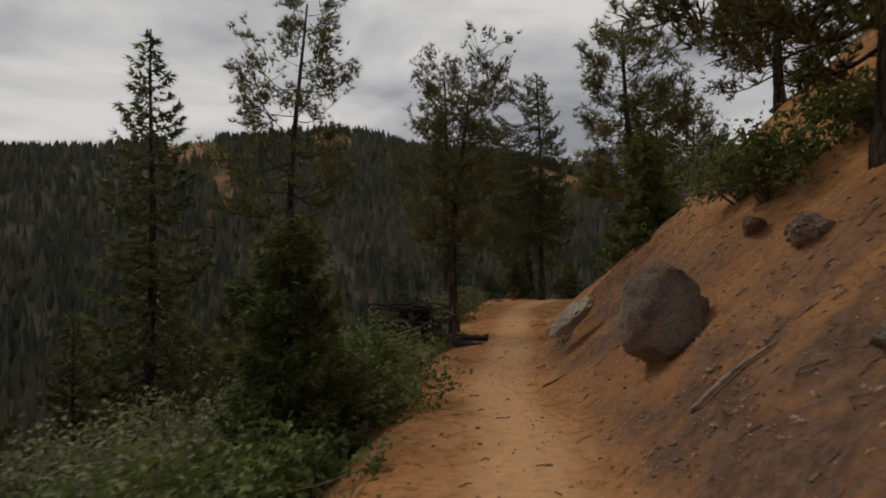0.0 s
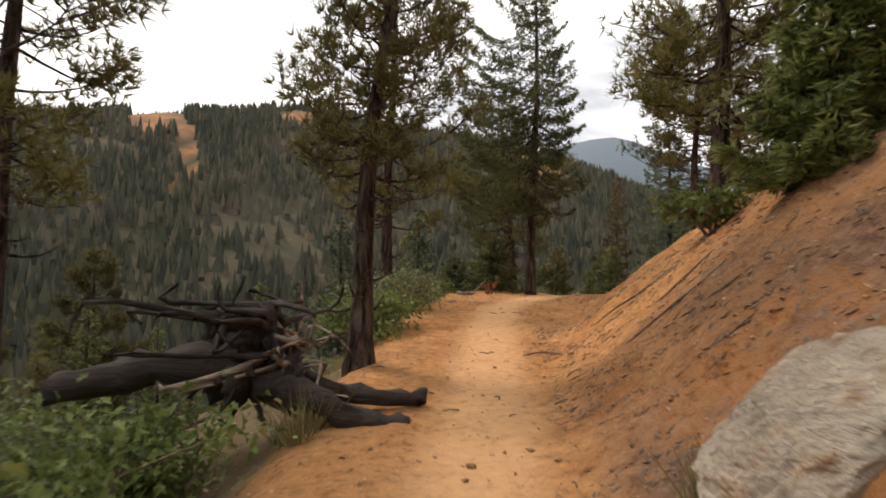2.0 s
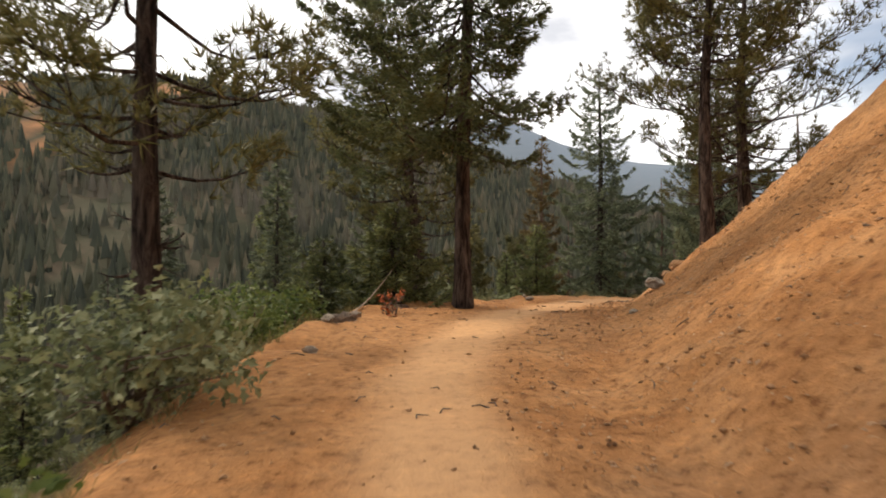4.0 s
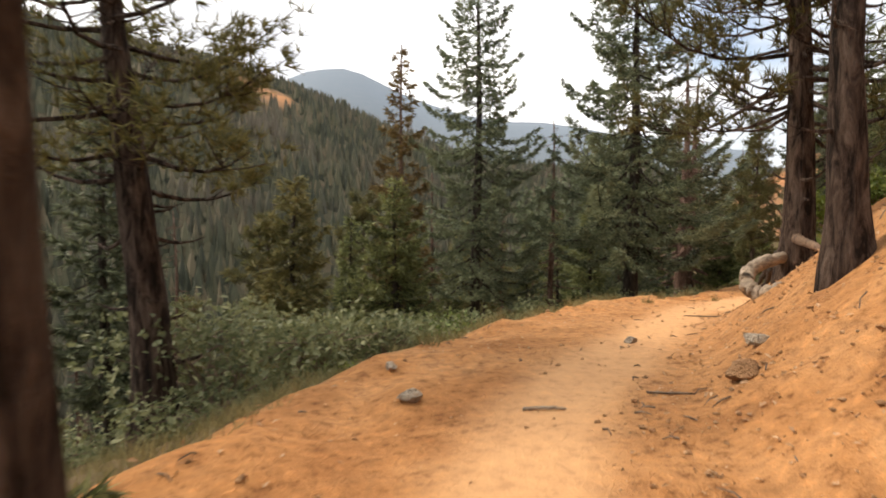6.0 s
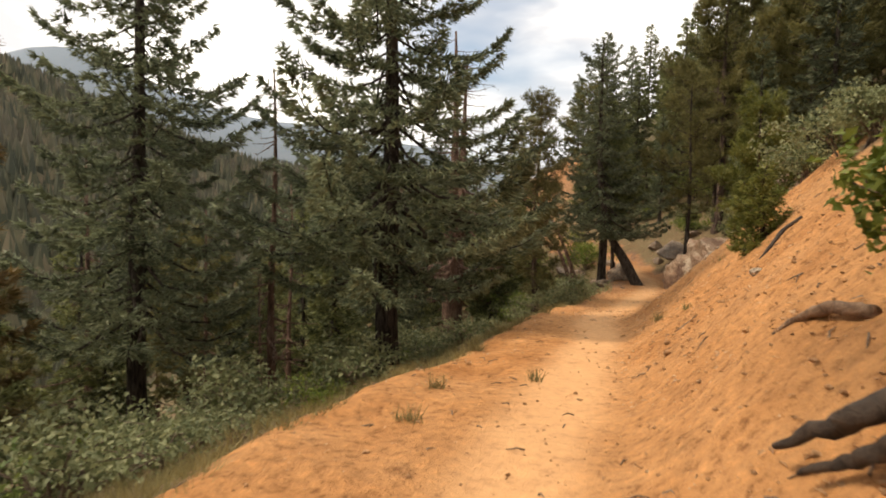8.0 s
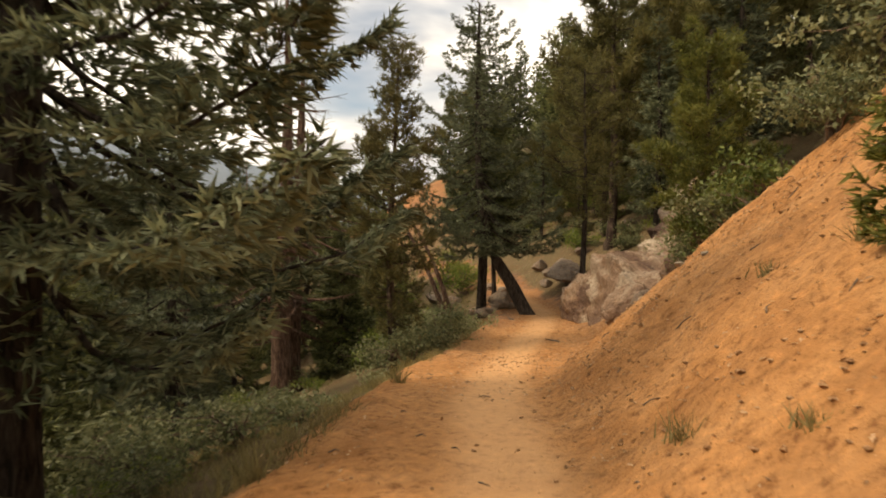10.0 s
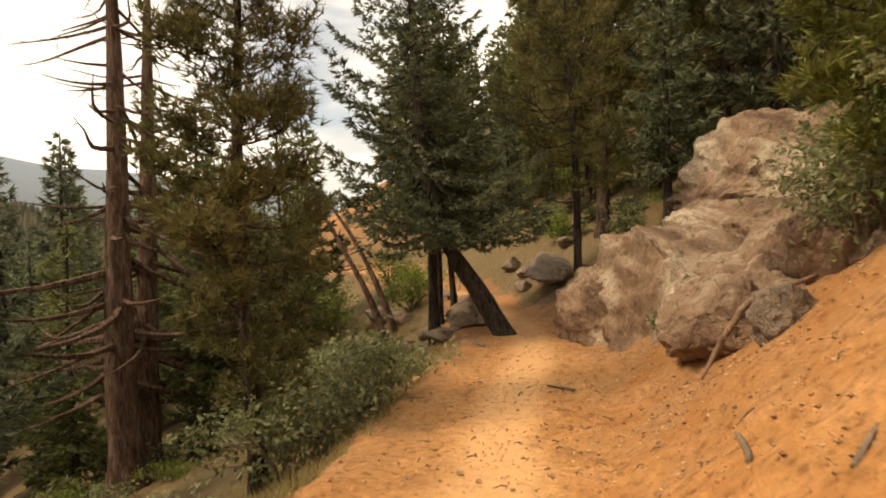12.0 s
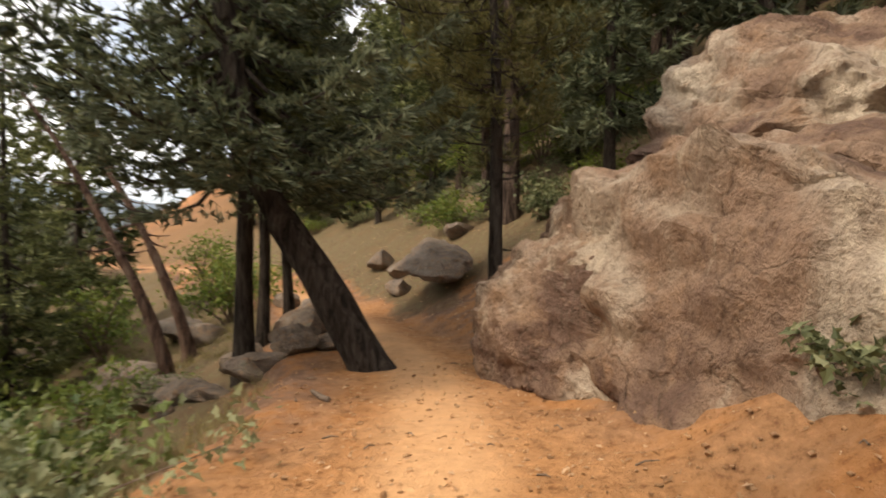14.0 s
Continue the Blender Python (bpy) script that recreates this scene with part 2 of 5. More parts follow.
ROOT_WOOD = material("root_wood", wood_build((0.07, 0.04, 0.026), (0.26, 0.16, 0.10)))
TWIG = material("twig_bark", wood_build((0.075, 0.052, 0.038), (0.24, 0.17, 0.12)))
FIR_GREEN = material("fir_needles", needle_build((0.020, 0.028, 0.011), (0.088, 0.104, 0.04), (0.25, 0.26, 0.105)))
FIR_BLUE = material("blue_fir_needles", needle_build((0.020, 0.028, 0.015), (0.088, 0.108, 0.06), (0.25, 0.275, 0.165)))
PINE_GREEN = material("pine_needles", needle_build((0.04, 0.042, 0.014), (0.115, 0.112, 0.038), (0.24, 0.21, 0.075)))
PINE_RUST = material("rusty_needles", needle_build((0.038, 0.042, 0.015), (0.098, 0.102, 0.038), (0.205, 0.17, 0.065)))
GOLD_NEEDLE = material("golden_needles", needle_build((0.07, 0.055, 0.022), (0.15, 0.105, 0.04), (0.24, 0.165, 0.065)))
OAK_LEAF = material("oak_leaves", needle_build((0.045, 0.075, 0.02), (0.11, 0.155, 0.042), (0.21, 0.24, 0.07), 0.15))
OAK_DULL = material("dusty_leaves", needle_build((0.07, 0.088, 0.04), (0.165, 0.185, 0.088), (0.29, 0.295, 0.155), 0.15))
OAK_BRIGHT = material("bright_leaves", needle_build((0.06, 0.10, 0.015), (0.14, 0.20, 0.035), (0.25, 0.28, 0.06), 0.1))
LEAF_ORANGE = material("orange_leaves", needle_build((0.30, 0.12, 0.02), (0.5, 0.22, 0.04), (0.62, 0.34, 0.07), 0.1))
LEAF_RED = material("red_leaves", needle_build((0.22, 0.05, 0.02), (0.38, 0.10, 0.04), (0.48, 0.18, 0.07), 0.1))
DRY_LEAF = material("dry_leaves", needle_build((0.24, 0.125, 0.058), (0.42, 0.25, 0.125), (0.64, 0.43, 0.26), 0.1))
GRASS = material("dry_grass", needle_build((0.10, 0.09, 0.035), (0.2, 0.17, 0.07), (0.34, 0.28, 0.13), 0.1))
FAR_TREE = material("far_conifers", far_build)
BRIGHT_GREEN = material("bright_needles", needle_build((0.06, 0.075, 0.015), (0.16, 0.18, 0.04), (0.3, 0.3, 0.08)))
YOUNG_GREEN = material("young_fir_needles", needle_build((0.045, 0.065, 0.019), (0.13, 0.17, 0.052), (0.29, 0.32, 0.11)))
# ---- land: a benched trail across a hillside, a valley and ridges ----
LINE = np.array([(-4.0, -40), (-2.2, -20), (-0.9, -9), (-0.25, -2.5)] + [(r[1], r[2]) for r in PATH]
                + [(22.2, 26.9), (24.35, 27.6), (26.6, 28.9), (29.4, 30.9), (32.2, 33.6), (35.5, 38), (40, 46), (50, 57), (78, 78), (420, 300)], float)
EYE = 0.88
LINE_Z = np.array([0.2, 0.1, 0.0, -0.03] + [r[3] - EYE + (0.05 if 4 < r[0] < 6.2 else 0) for r in PATH] + [-0.92, -0.9, -0.85, -0.7, -0.5, -0.2, 0.0, 0.3, 0.6, 1.0], float)


def refined(line, z, step=0.35):
    pts = np.column_stack([line, z])
    out = []
    for i in range(len(pts) - 1):
        p0, p1, p2, p3 = pts[max(i - 1, 0)], pts[i], pts[i + 1], pts[min(i + 2, len(pts) - 1)]
        d = np.linalg.norm(p2[:2] - p1[:2])
        m1 = (p2 - p0) * d / max(np.linalg.norm(p2[:2] - p0[:2]), 1e-6)
        m2 = (p3 - p1) * d / max(np.linalg.norm(p3[:2] - p1[:2]), 1e-6)
        n = max(2, min(int(d / step), 45))
        for k in range(n):
            s = k / n
            out.append((2 * s**3 - 3 * s**2 + 1) * p1 + (s**3 - 2 * s**2 + s) * m1 + (3 * s**2 - 2 * s**3) * p2 + (s**3 - s**2) * m2)
    out.append(pts[-1])
    return np.array(out)


TRACK = refined(LINE, LINE_Z)
TRACK_S = np.r_[0, np.cumsum(np.linalg.norm(np.diff(TRACK[:, :2], axis=0), axis=1))]
S_ORIGIN = float(TRACK_S[np.argmin(np.hypot(TRACK[:, 0] - 0.003, TRACK[:, 1] - 0.08))])
TRACK_S = TRACK_S - S_ORIGIN


def hash01(i, j, k):
    h = (i * 374761393 + j * 668265263 + k * 974634777) & 0xFFFFFFFF
    h = ((h ^ (h >> 13)) * 1274126177) & 0xFFFFFFFF
    return ((h ^ (h >> 16)) & 0xFFFF) / 65535.0


def value_noise(x, y, k=0):
    i, j = np.floor(x).astype(np.int64), np.floor(y).astype(np.int64)
    fx, fy = x - i, y - j
    fx, fy = fx * fx * (3 - 2 * fx), fy * fy * (3 - 2 * fy)
    a, b, c, d = hash01(i, j, k), hash01(i + 1, j, k), hash01(i, j + 1, k), hash01(i + 1, j + 1, k)
    return (a * (1 - fx) + b * fx) * (1 - fy) + (c * (1 - fx) + d * fx) * fy - 0.5


def fbm(x, y, octaves=4, k=0):
    total, amp = 0, 1.0
    for o in range(octaves):
        total = total + amp * value_noise(x * 2**o + 17.3 * o, y * 2**o - 9.1 * o, k + o)
        amp *= 0.5
    return total


def along(x, y):
    """Distance along the trail, offset to its right and trail height for arrays of places."""
    a, b = TRACK[:-1], TRACK[1:]
    best = np.full(x.shape, 1e18)
    s, u, z = np.zeros(x.shape), np.zeros(x.shape), np.zeros(x.shape)
    for k in range(len(a)):
        ex, ey = b[k, 0] - a[k, 0], b[k, 1] - a[k, 1]
        l2 = ex * ex + ey * ey
        t = np.clip(((x - a[k, 0]) * ex + (y - a[k, 1]) * ey) / l2, 0, 1)
        dx, dy = x - a[k, 0] - t * ex, y - a[k, 1] - t * ey
        d2 = dx * dx + dy * dy
        near = d2 < best
        best = np.where(near, d2, best)
        s = np.where(near, TRACK_S[k] + t * math.sqrt(l2), s)
        u = np.where(near, np.sign(ex * -dy + ey * dx) * np.sqrt(d2), u)
        z = np.where(near, a[k, 2] + t * (b[k, 2] - a[k, 2]), z)
    return s, u, z


def curve_of(s, knots):
    k = np.array(knots, float)
    return np.interp(s, k[:, 0], k[:, 1])


# offsets of the outer lip and of the foot of the cut bank along the trail
LIP = [(-5, -0.7), (6, -0.75), (10, -0.85), (13.5, -1.05), (16, -1.35), (17.8, -1.5), (19.5, -1.2), (22, -1.2), (26, -1.2), (29, -1.05), (33, -0.9), (36, -0.9), (39, -1.0), (45, -0.8)]
FOOT = [(-5, 0.3), (10, 0.3), (13, 0.7), (17, 0.95), (20, 0.55), (23, 0.3), (33, 0.25), (35, 0.5), (37, 0.8), (40, 0.6)]
BANK = [(-5, 0.84), (5, 0.88), (8, 1.0), (12, 0.9), (15, 0.72), (20, 0.95), (24, 0.98), (33, 0.96), (36, 0.8), (40, 0.58), (60, 0.6)]
HOLLOW = [(-5, 0.1), (4.5, 0.1), (7, 0.18), (60, 0.173)]
STEEP = [(-5, 0.5), (12, 0.5), (13.5, 2.2), (17.5, 2.2), (19.5, 0.5), (60, 0.5)]
RIDGE = [(-180, 2), (-60, 2.5), (-40, 3.5), (-30, 4.5), (-22, 7.0), (-14, 10.3), (-6, 12.8), (0, 13.4), (7, 14.8), (18, 14.4), (28, 12.6), (40, 10.6), (70, 9), (180, 2)]
PEAK = [(-180, 0), (-60, 3.5), (-44, 6.8), (-37, 7.6), (-30, 8.4), (-25, 9.8), (-21, 12.0), (-18, 12.6), (-15, 11.8), (-10, 9), (0, 5), (180, 0)]
CENTRE = (8.0, 16.0)


def soft_step(a, b, v):
    t = np.clip((v - a) / (b - a), 0, 1)
    return t * t * (3 - 2 * t)


def land(x, y, detail=True):
    """Height of the ground, and s, u, for arrays of places."""
    s, u, z0 = along(x, y)
    lip, foot, bank = curve_of(s, LIP), curve_of(s, FOOT), curve_of(s, BANK)
    r = np.maximum(u - foot, 0)
    hollow, steep = curve_of(s, HOLLOW), curve_of(s, STEEP)
    rise = bank * (np.sqrt(r * r + hollow * hollow) - hollow)
    rise = np.where(r > 4, bank * (4 - hollow) + (r - 4) * 0.62, rise)
    rise = np.where(r > 14, bank * (4 - hollow) + 6.2 + (r - 14) * 0.34, rise)
    rise = np.where(r > 60, bank * (4 - hollow) + 6.2 + 15.6 + 20 * (1 - np.exp(-(r - 60) / 100)), rise)
    d = np.maximum(lip - u, 0)
    fall = np.where(d < steep, 0.8 * (np.sqrt(d * d + 0.02) - 0.141), 0.8 * steep - 0.11 + 0.40 * (d - steep))
    fall = np.where(d > 9, 0.4 * steep + 3.49 + 0.62 * (d - 9), fall)
    fall = np.where(d > 32, 0.4 * steep + 17.75 + 8 * (1 - np.exp(-(d - 32) / 13)), fall)
    z = z0 + rise - fall
    dx, dy = x - CENTRE[0], y - CENTRE[1]
    rad, az = np.hypot(dx, dy), np.degrees(np.arctan2(-dx, dy))
    side = soft_step(-12, -45, u)
    ridge = np.tan(np.radians(curve_of(az, RIDGE))) * 300 * soft_step(45, 330, rad) * (1 - 0.55 * soft_step(330, 700, rad))
    peak = np.tan(np.radians(curve_of(az, PEAK))) * 1000 * soft_step(420, 1050, rad)
    z = z + side * (np.maximum(ridge + 24 * soft_step(60, 300, rad), peak + 24 * soft_step(300, 900, rad)))
    if detail:
        rough = soft_step(0.25, 0.9, np.abs(u + 0.1))
        off = np.minimum(np.abs(u), 30)
        z = z + rough * (0.11 * fbm(x * 0.9, y * 0.9, 4, 3) + 0.05 * fbm(x * 4, y * 4, 3, 9)) + 0.03 * fbm(x * 2.2, y * 2.2, 4, 5)
        z = z + soft_step(3, 14, off) * 0.9 * fbm(x * 0.22, y * 0.22, 3, 21) + soft_step(60, 200, rad) * 7 * fbm(x * 0.02, y * 0.02, 4, 31)
        z = z + soft_step(0.5, 1.0, u) * soft_step(3.5, 2.0, u) * 0.10 * fbm(s * 3.2, u * 0.8, 3, 40)
    return z, s, u


def height(x, y):
    return float(land(np.array([float(x)]), np.array([float(y)]))[0][0])

# ---- end of land functions ----


def axis(lo, hi, step, reach):
    core = np.arange(lo, hi + step / 2, step)
    out, d, w = [], 0.0, step
    while d < reach:
        w *= 1.11
        d += w
        out.append(d)
    out = np.array(out)
    return np.r_[lo - out[::-1], core, hi + out]


GX, GY = axis(-7.0, 34.0, 0.13, 1700), axis(-3.5, 38.0, 0.13, 1700)
MX, MY = np.meshgrid(GX, GY)
HZ, HS, HU = land(MX, MY)


def on_sheet(x, y):
    """Height of the built ground sheet."""
    i, j = np.clip(np.searchsorted(GX, x) - 1, 0, len(GX) - 2), np.clip(np.searchsorted(GY, y) - 1, 0, len(GY) - 2)
    a, b = (x - GX[i]) / (GX[i + 1] - GX[i]), (y - GY[j]) / (GY[j + 1] - GY[j])
    z0, z1, z2, z3 = HZ[j, i], HZ[j, i + 1], HZ[j + 1, i + 1], HZ[j + 1, i]
    return np.where(a >= b, z0 + a * (z1 - z0) + b * (z2 - z1), z0 + b * (z3 - z0) + a * (z2 - z3))


nx, ny = len(GX), len(GY)
idx = np.arange(nx * ny).reshape(ny, nx)
quads = np.concatenate([np.stack([idx[:-1, :-1], idx[:-1, 1:], idx[1:, 1:]], -1).reshape(-1, 3), np.stack([idx[:-1, :-1], idx[1:, 1:], idx[1:, :-1]], -1).reshape(-1, 3)])
ground_mesh = bpy.data.meshes.new("ground")
ground_mesh.from_pydata(np.column_stack([MX.ravel(), MY.ravel(), HZ.ravel()]).tolist(), [], quads.tolist())
ground_mesh.polygons.foreach_set("use_smooth", np.ones(len(quads), bool))
rad = np.hypot(MX - CENTRE[0], MY - CENTRE[1])
azi = np.degrees(np.arctan2(-(MX - CENTRE[0]), MY - CENTRE[1]))


def scar_mask(az, r):
    wob = 3.0 * fbm(az * 0.35, r * 0.02, 3, 77)
    m = np.zeros(np.shape(az))
    for a, wa, r0, r1 in ((23.5, 2.3, 235, 322), (21.8, 0.9, 190, 240), (11.5, 2.2, 255, 285), (-11, 2.0, 230, 262), (-36, 3.5, 60, 74), (-52, 5, 45, 58)):
        m = np.maximum(m, soft_step(1.25, 0.75, np.abs(az - a + wob * 0.5) / wa) * soft_step(r0 - 12, r0 + 6, r) * soft_step(r1 + 10, r1 - 6, r))
    return m


tread = soft_step(0.42, 0.12, np.abs(HU + 0.05 + 0.10 * fbm(HS * 0.5, HS * 0, 3, 50)))
patch = fbm(MX * 0.45, MY * 0.45, 4, 61)
litter = soft_step(0.35, 0.6, HU) * soft_step(2.6, 1.2, HU) * np.clip(0.55 + 2.2 * patch, 0, 1) * soft_step(14.5, 10.5, HS)
litter = np.maximum(litter, 0.45 * soft_step(33.5, 36.5, HS) * soft_step(0.3, 1.2, np.abs(HU)))
litter = np.maximum(litter, soft_step(37.5, 41, HS) * (0.35 + 0.65 * soft_step(0.35, 1.0, np.abs(HU))))
woods = np.maximum(soft_step(-0.1, 0.9, curve_of(HS, LIP) - HU + 0.35 * patch), soft_step(3.6, 5.6, HU + 1.6 * patch + 1.6 * soft_step(25, 28, HS) * soft_step(35.5, 32.5, HS) + 2.2 * soft_step(40, 44, HS)) * 0.85)
woods = np.maximum(woods, 0.85 * soft_step(43, 46, HS) * soft_step(0.5, 1.3, np.abs(HU) + 0.6 * patch))
# the last mask sets how much painted haze tints ground beyond 380 m
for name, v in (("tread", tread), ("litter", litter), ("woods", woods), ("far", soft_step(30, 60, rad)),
                ("scar", scar_mask(azi, rad)), ("haze_paint", soft_step(380, 900, rad) * 0.85)):
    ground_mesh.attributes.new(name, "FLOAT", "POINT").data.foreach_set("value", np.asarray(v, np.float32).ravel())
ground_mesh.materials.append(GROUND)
ground = tagged(new("ground", ground_mesh), "orange gravelly hillside earth with a trodden trail", "ground", kind="structure")


# ---- builders ----
def mesh_of(name, verts, faces, mat, smooth=False):
    me = bpy.data.meshes.new(name)
    me.from_pydata(np.asarray(verts).tolist(), [], faces if isinstance(faces, list) else np.asarray(faces).tolist())
    if smooth:
        me.polygons.foreach_set("use_smooth", np.ones(len(me.polygons), bool))
    me.materials.append(mat)
    return me


def part(name, verts, faces, mat, parent, label="", smooth=False):
    ob = new(name, mesh_of(name, verts, faces, mat, smooth))
    ob.parent = parent
    if label:
        tagged(ob, label)
    return ob


def thing(name, m, label, category, group=""):
    ob = new(name)
    ob.empty_display_size = 0.2
    ob.matrix_world = m
    return tagged(ob, label, category, group)


def unit(v):
    return v / np.maximum(np.linalg.norm(v, axis=-1, keepdims=True), 1e-9)


def tube(points, radii, sides=7, rng=None, lumpy=0.0):
    p = np.asarray(points, float)
    t = unit(np.gradient(p, axis=0))
    ref = np.where(np.abs(t[:, 2:3]) > 0.9, np.array([[1.0, 0, 0]]), np.array([[0, 0, 1.0]]))
    a = unit(np.cross(t, ref))
    b = np.cross(t, a)
    ang = np.arange(sides) * 2 * math.pi / sides
    r = np.asarray(radii, float)[:, None] * np.ones((1, sides))
    if rng is not None and lumpy:
        r = r * (1 + lumpy * rng.standard_normal(r.shape))
    v = p[:, None, :] + r[:, :, None] * (a[:, None, :] * np.cos(ang)[None, :, None] + b[:, None, :] * np.sin(ang)[None, :, None])
    n = len(p)
    i = np.arange(n - 1)[:, None] * sides
    j, k = np.arange(sides)[None, :], (np.arange(sides)[None, :] + 1) % sides
    f = np.stack([i + j, i + k, i + sides + k, i + sides + j], -1).reshape(-1, 4).tolist()
    f += [list(range(sides - 1, -1, -1)), [(n - 1) * sides + q for q in range(sides)]]
    return v.reshape(-1, 3), f


def joined(pieces):
    vs, fs, n = [], [], 0
    for v, f in pieces:
        vs.append(v)
        fs += [[i + n for i in q] for q in f]
        n += len(v)
    return (np.concatenate(vs) if vs else np.zeros((0, 3))), fs


def tufts(at, way, n, length, width, spread, rng):
    """n thin needles fanned about each direction."""
    m = len(at)
    d = unit(way[:, None, :] + spread * rng.standard_normal((m, n, 3)))
    l = length * rng.uniform(0.65, 1.2, (m, n, 1))
    side = unit(np.cross(d, rng.standard_normal((m, n, 3)))) * width * 0.5
    p = at[:, None, :] + d * 0.0
    v = np.stack([p - side, p + side, p + d * l], 2).reshape(-1, 3)
    return v, np.arange(len(v)).reshape(-1, 3)


def curve_line(points, n=14):
    """A smooth line through a few points."""
    p = np.asarray(points, float)
    t = np.linspace(0, len(p) - 1, n)
    out = []
    for v in t:
        i = min(int(v), len(p) - 2)
        s = v - i
        p0, p1, p2, p3 = p[max(i - 1, 0)], p[i], p[i + 1], p[min(i + 2, len(p) - 1)]
        out.append(0.5 * (2 * p1 + (p2 - p0) * s + (2 * p0 - 5 * p1 + 4 * p2 - p3) * s * s + (3 * p1 - p0 - 3 * p2 + p3) * s**3))
    return np.array(out)


def conifer(seed, kind, tall, thick, clear, spread, branches, sprigs, needles, bark, bend=(0, 0), lean_line=None,
            needle=0.11, bare=10, flat_top=False, open_side=None, name="conifer_tree", split=False, shape=0.66):
    """A conifer at the origin: trunk, limbs and a needled crown. kind: fir, pine or dead."""
    rng = np.random.default_rng(seed)
    root = new(name)
    root.empty_display_size = 0.3
    hs = np.linspace(0, 1, 18) ** 1.5
    if lean_line is None:
        axis_pts = np.column_stack([bend[0] * hs**1.6 + 0.03 * np.sin(hs * 7 + seed), bend[1] * hs**1.6 + 0.03 * np.cos(hs * 6 + seed * 2), hs * tall - 0.25 * (hs == 0)])
    else:
        line_pts = curve_line(lean_line, 60)
        axis_pts = np.column_stack([np.interp(hs, np.linspace(0, 1, 60), line_pts[:, k]) for k in range(3)])
    rad_line = thick * (1 - 0.9 * hs) * (1 + 0.55 * np.exp(-hs * tall / 0.22)) + 0.006
    v, f = tube(axis_pts, rad_line, 16, rng, 0.05)
    part("trunk", v, f, bark, root, smooth=True)
    limb_sets, at, way = [], [], []
    golden = 2.39996

    def trunk_at(h):
        return np.array([np.interp(h, hs, axis_pts[:, k]) for k in range(3)])

    for i in range(branches + bare):
        dead = i >= branches or kind == "dead"
        hn = rng.uniform(0, 1) if kind == "dead" else (i + rng.uniform(0, 1)) / branches
        hn = min(hn, 1.0)
        h = clear + (0.985 - clear) * hn if i < branches else rng.uniform(0.12, max(clear, 0.3) + 0.25)
        az = i * golden + rng.uniform(-0.5, 0.5)
        if kind == "fir":
            long = spread * ((1 - hn) ** shape * min(1, 0.72 + hn * 2.2) + 0.05) * rng.uniform(0.62, 1.15)
            rise = -0.20 + 0.55 * hn**1.5 + rng.uniform(-0.14, 0.14)
        else:
            long = spread * (0.5 + 0.75 * math.sin(min(1, hn * 1.05 + 0.12) * math.pi * 0.92)) * rng.uniform(0.5, 1.1)
            if flat_top:
                long = spread * (0.55 + 0.5 * hn) * rng.uniform(0.5, 1.1)
            rise = -0.05 + 0.75 * hn + rng.uniform(-0.3, 0.3)
        if dead:
            long = min(long, spread) * rng.uniform(0.25, 0.75) if kind != "dead" else spread * (1.05 - 0.7 * hn) * rng.uniform(0.4, 1.1)
            rise = rng.uniform(-0.35, 0.25)
        if open_side is not None and not dead:
            long *= 1.0 + 0.45 * math.cos(az - open_side)
        p0 = trunk_at(h)
        out = np.array([math.cos(az), math.sin(az), 0.0])
        side = np.array([-out[1], out[0], 0.0])
        x = np.linspace(0, 1, 6)
        sag = (0.20 if kind == "fir" else 0.10) * long
        wob = 0.05 * long * np.sin(x * 5 + i)
        line = p0 + np.outer(x * long * math.cos(rise), out) + np.outer(wob, side)
        line[:, 2] += x * long * math.sin(rise) - sag * np.sin(x * math.pi * 0.95) + (0.12 * long * x**3 if kind != "dead" else -0.1 * long * x**2)
        r0 = (0.34 if kind == "dead" else 0.22) * np.interp(h, hs, rad_line) * (0.6 + 0.4 * min(1, long / spread)) + 0.004
        limbs = []
        limb_sets.append(limbs)
        limbs.append(tube(line, np.maximum(r0 * (1 - 0.85 * x), 0.003), 5))
        if dead:
            for q in range(4 if kind == "dead" else 2):
                xs = rng.uniform(0.3, 0.95)
                a = np.array([np.interp(xs, x, line[:, k]) for k in range(3)])
                b = a + (out * rng.uniform(0, 0.6) + side * rng.choice([-1, 1]) * rng.uniform(0.4, 0.9) + np.array([0, 0, rng.uniform(-0.7, 0.3)])) * long * 0.28
                limbs.append(tube(np.array([a, (a + b) / 2 + rng.normal(0, 0.015, 3), b]), [0.006, 0.004, 0.002], 3))
            continue
        if kind == "fir":
            m = max(6, int(sprigs * (long / spread) ** 1.4))
            xs = rng.uniform(0.10, 1.0, m) ** 0.8
            w = rng.uniform(-1, 1, m) * (0.34 * long * (1.02 - xs) + 0.05)
            c = np.column_stack([np.interp(xs, x, line[:, k]) for k in range(3)]) + np.outer(w, side)
            c[:, 2] += rng.normal(0, 0.025, m) - np.abs(w) * 0.25
            d = out * 0.75 + np.outer(np.sign(w) * 0.75, side) + rng.normal(0, 0.22, (m, 3))
            at.append(c)
            way.append(unit(d))
        else:
            clumps = max(3, int(sprigs * (long / spread)))
            for q in range(clumps):
                xs = rng.uniform(0.38, 1.0) ** 0.7
                w = rng.normal(0, 0.20) * long * (1.15 - 0.5 * xs)
                c = np.array([np.interp(xs, x, line[:, k]) for k in range(3)]) + side * w + np.array([0, 0, rng.uniform(-0.02, 0.16) * long])
                if abs(w) > 0.12:
                    a = np.array([np.interp(xs * 0.85, x, line[:, k]) for k in range(3)])
                    limbs.append(tube(np.array([a, (a + c) / 2 - np.array([0, 0, 0.02]), c]), [0.008, 0.006, 0.004], 3))
                g = rng.integers(4, 7)
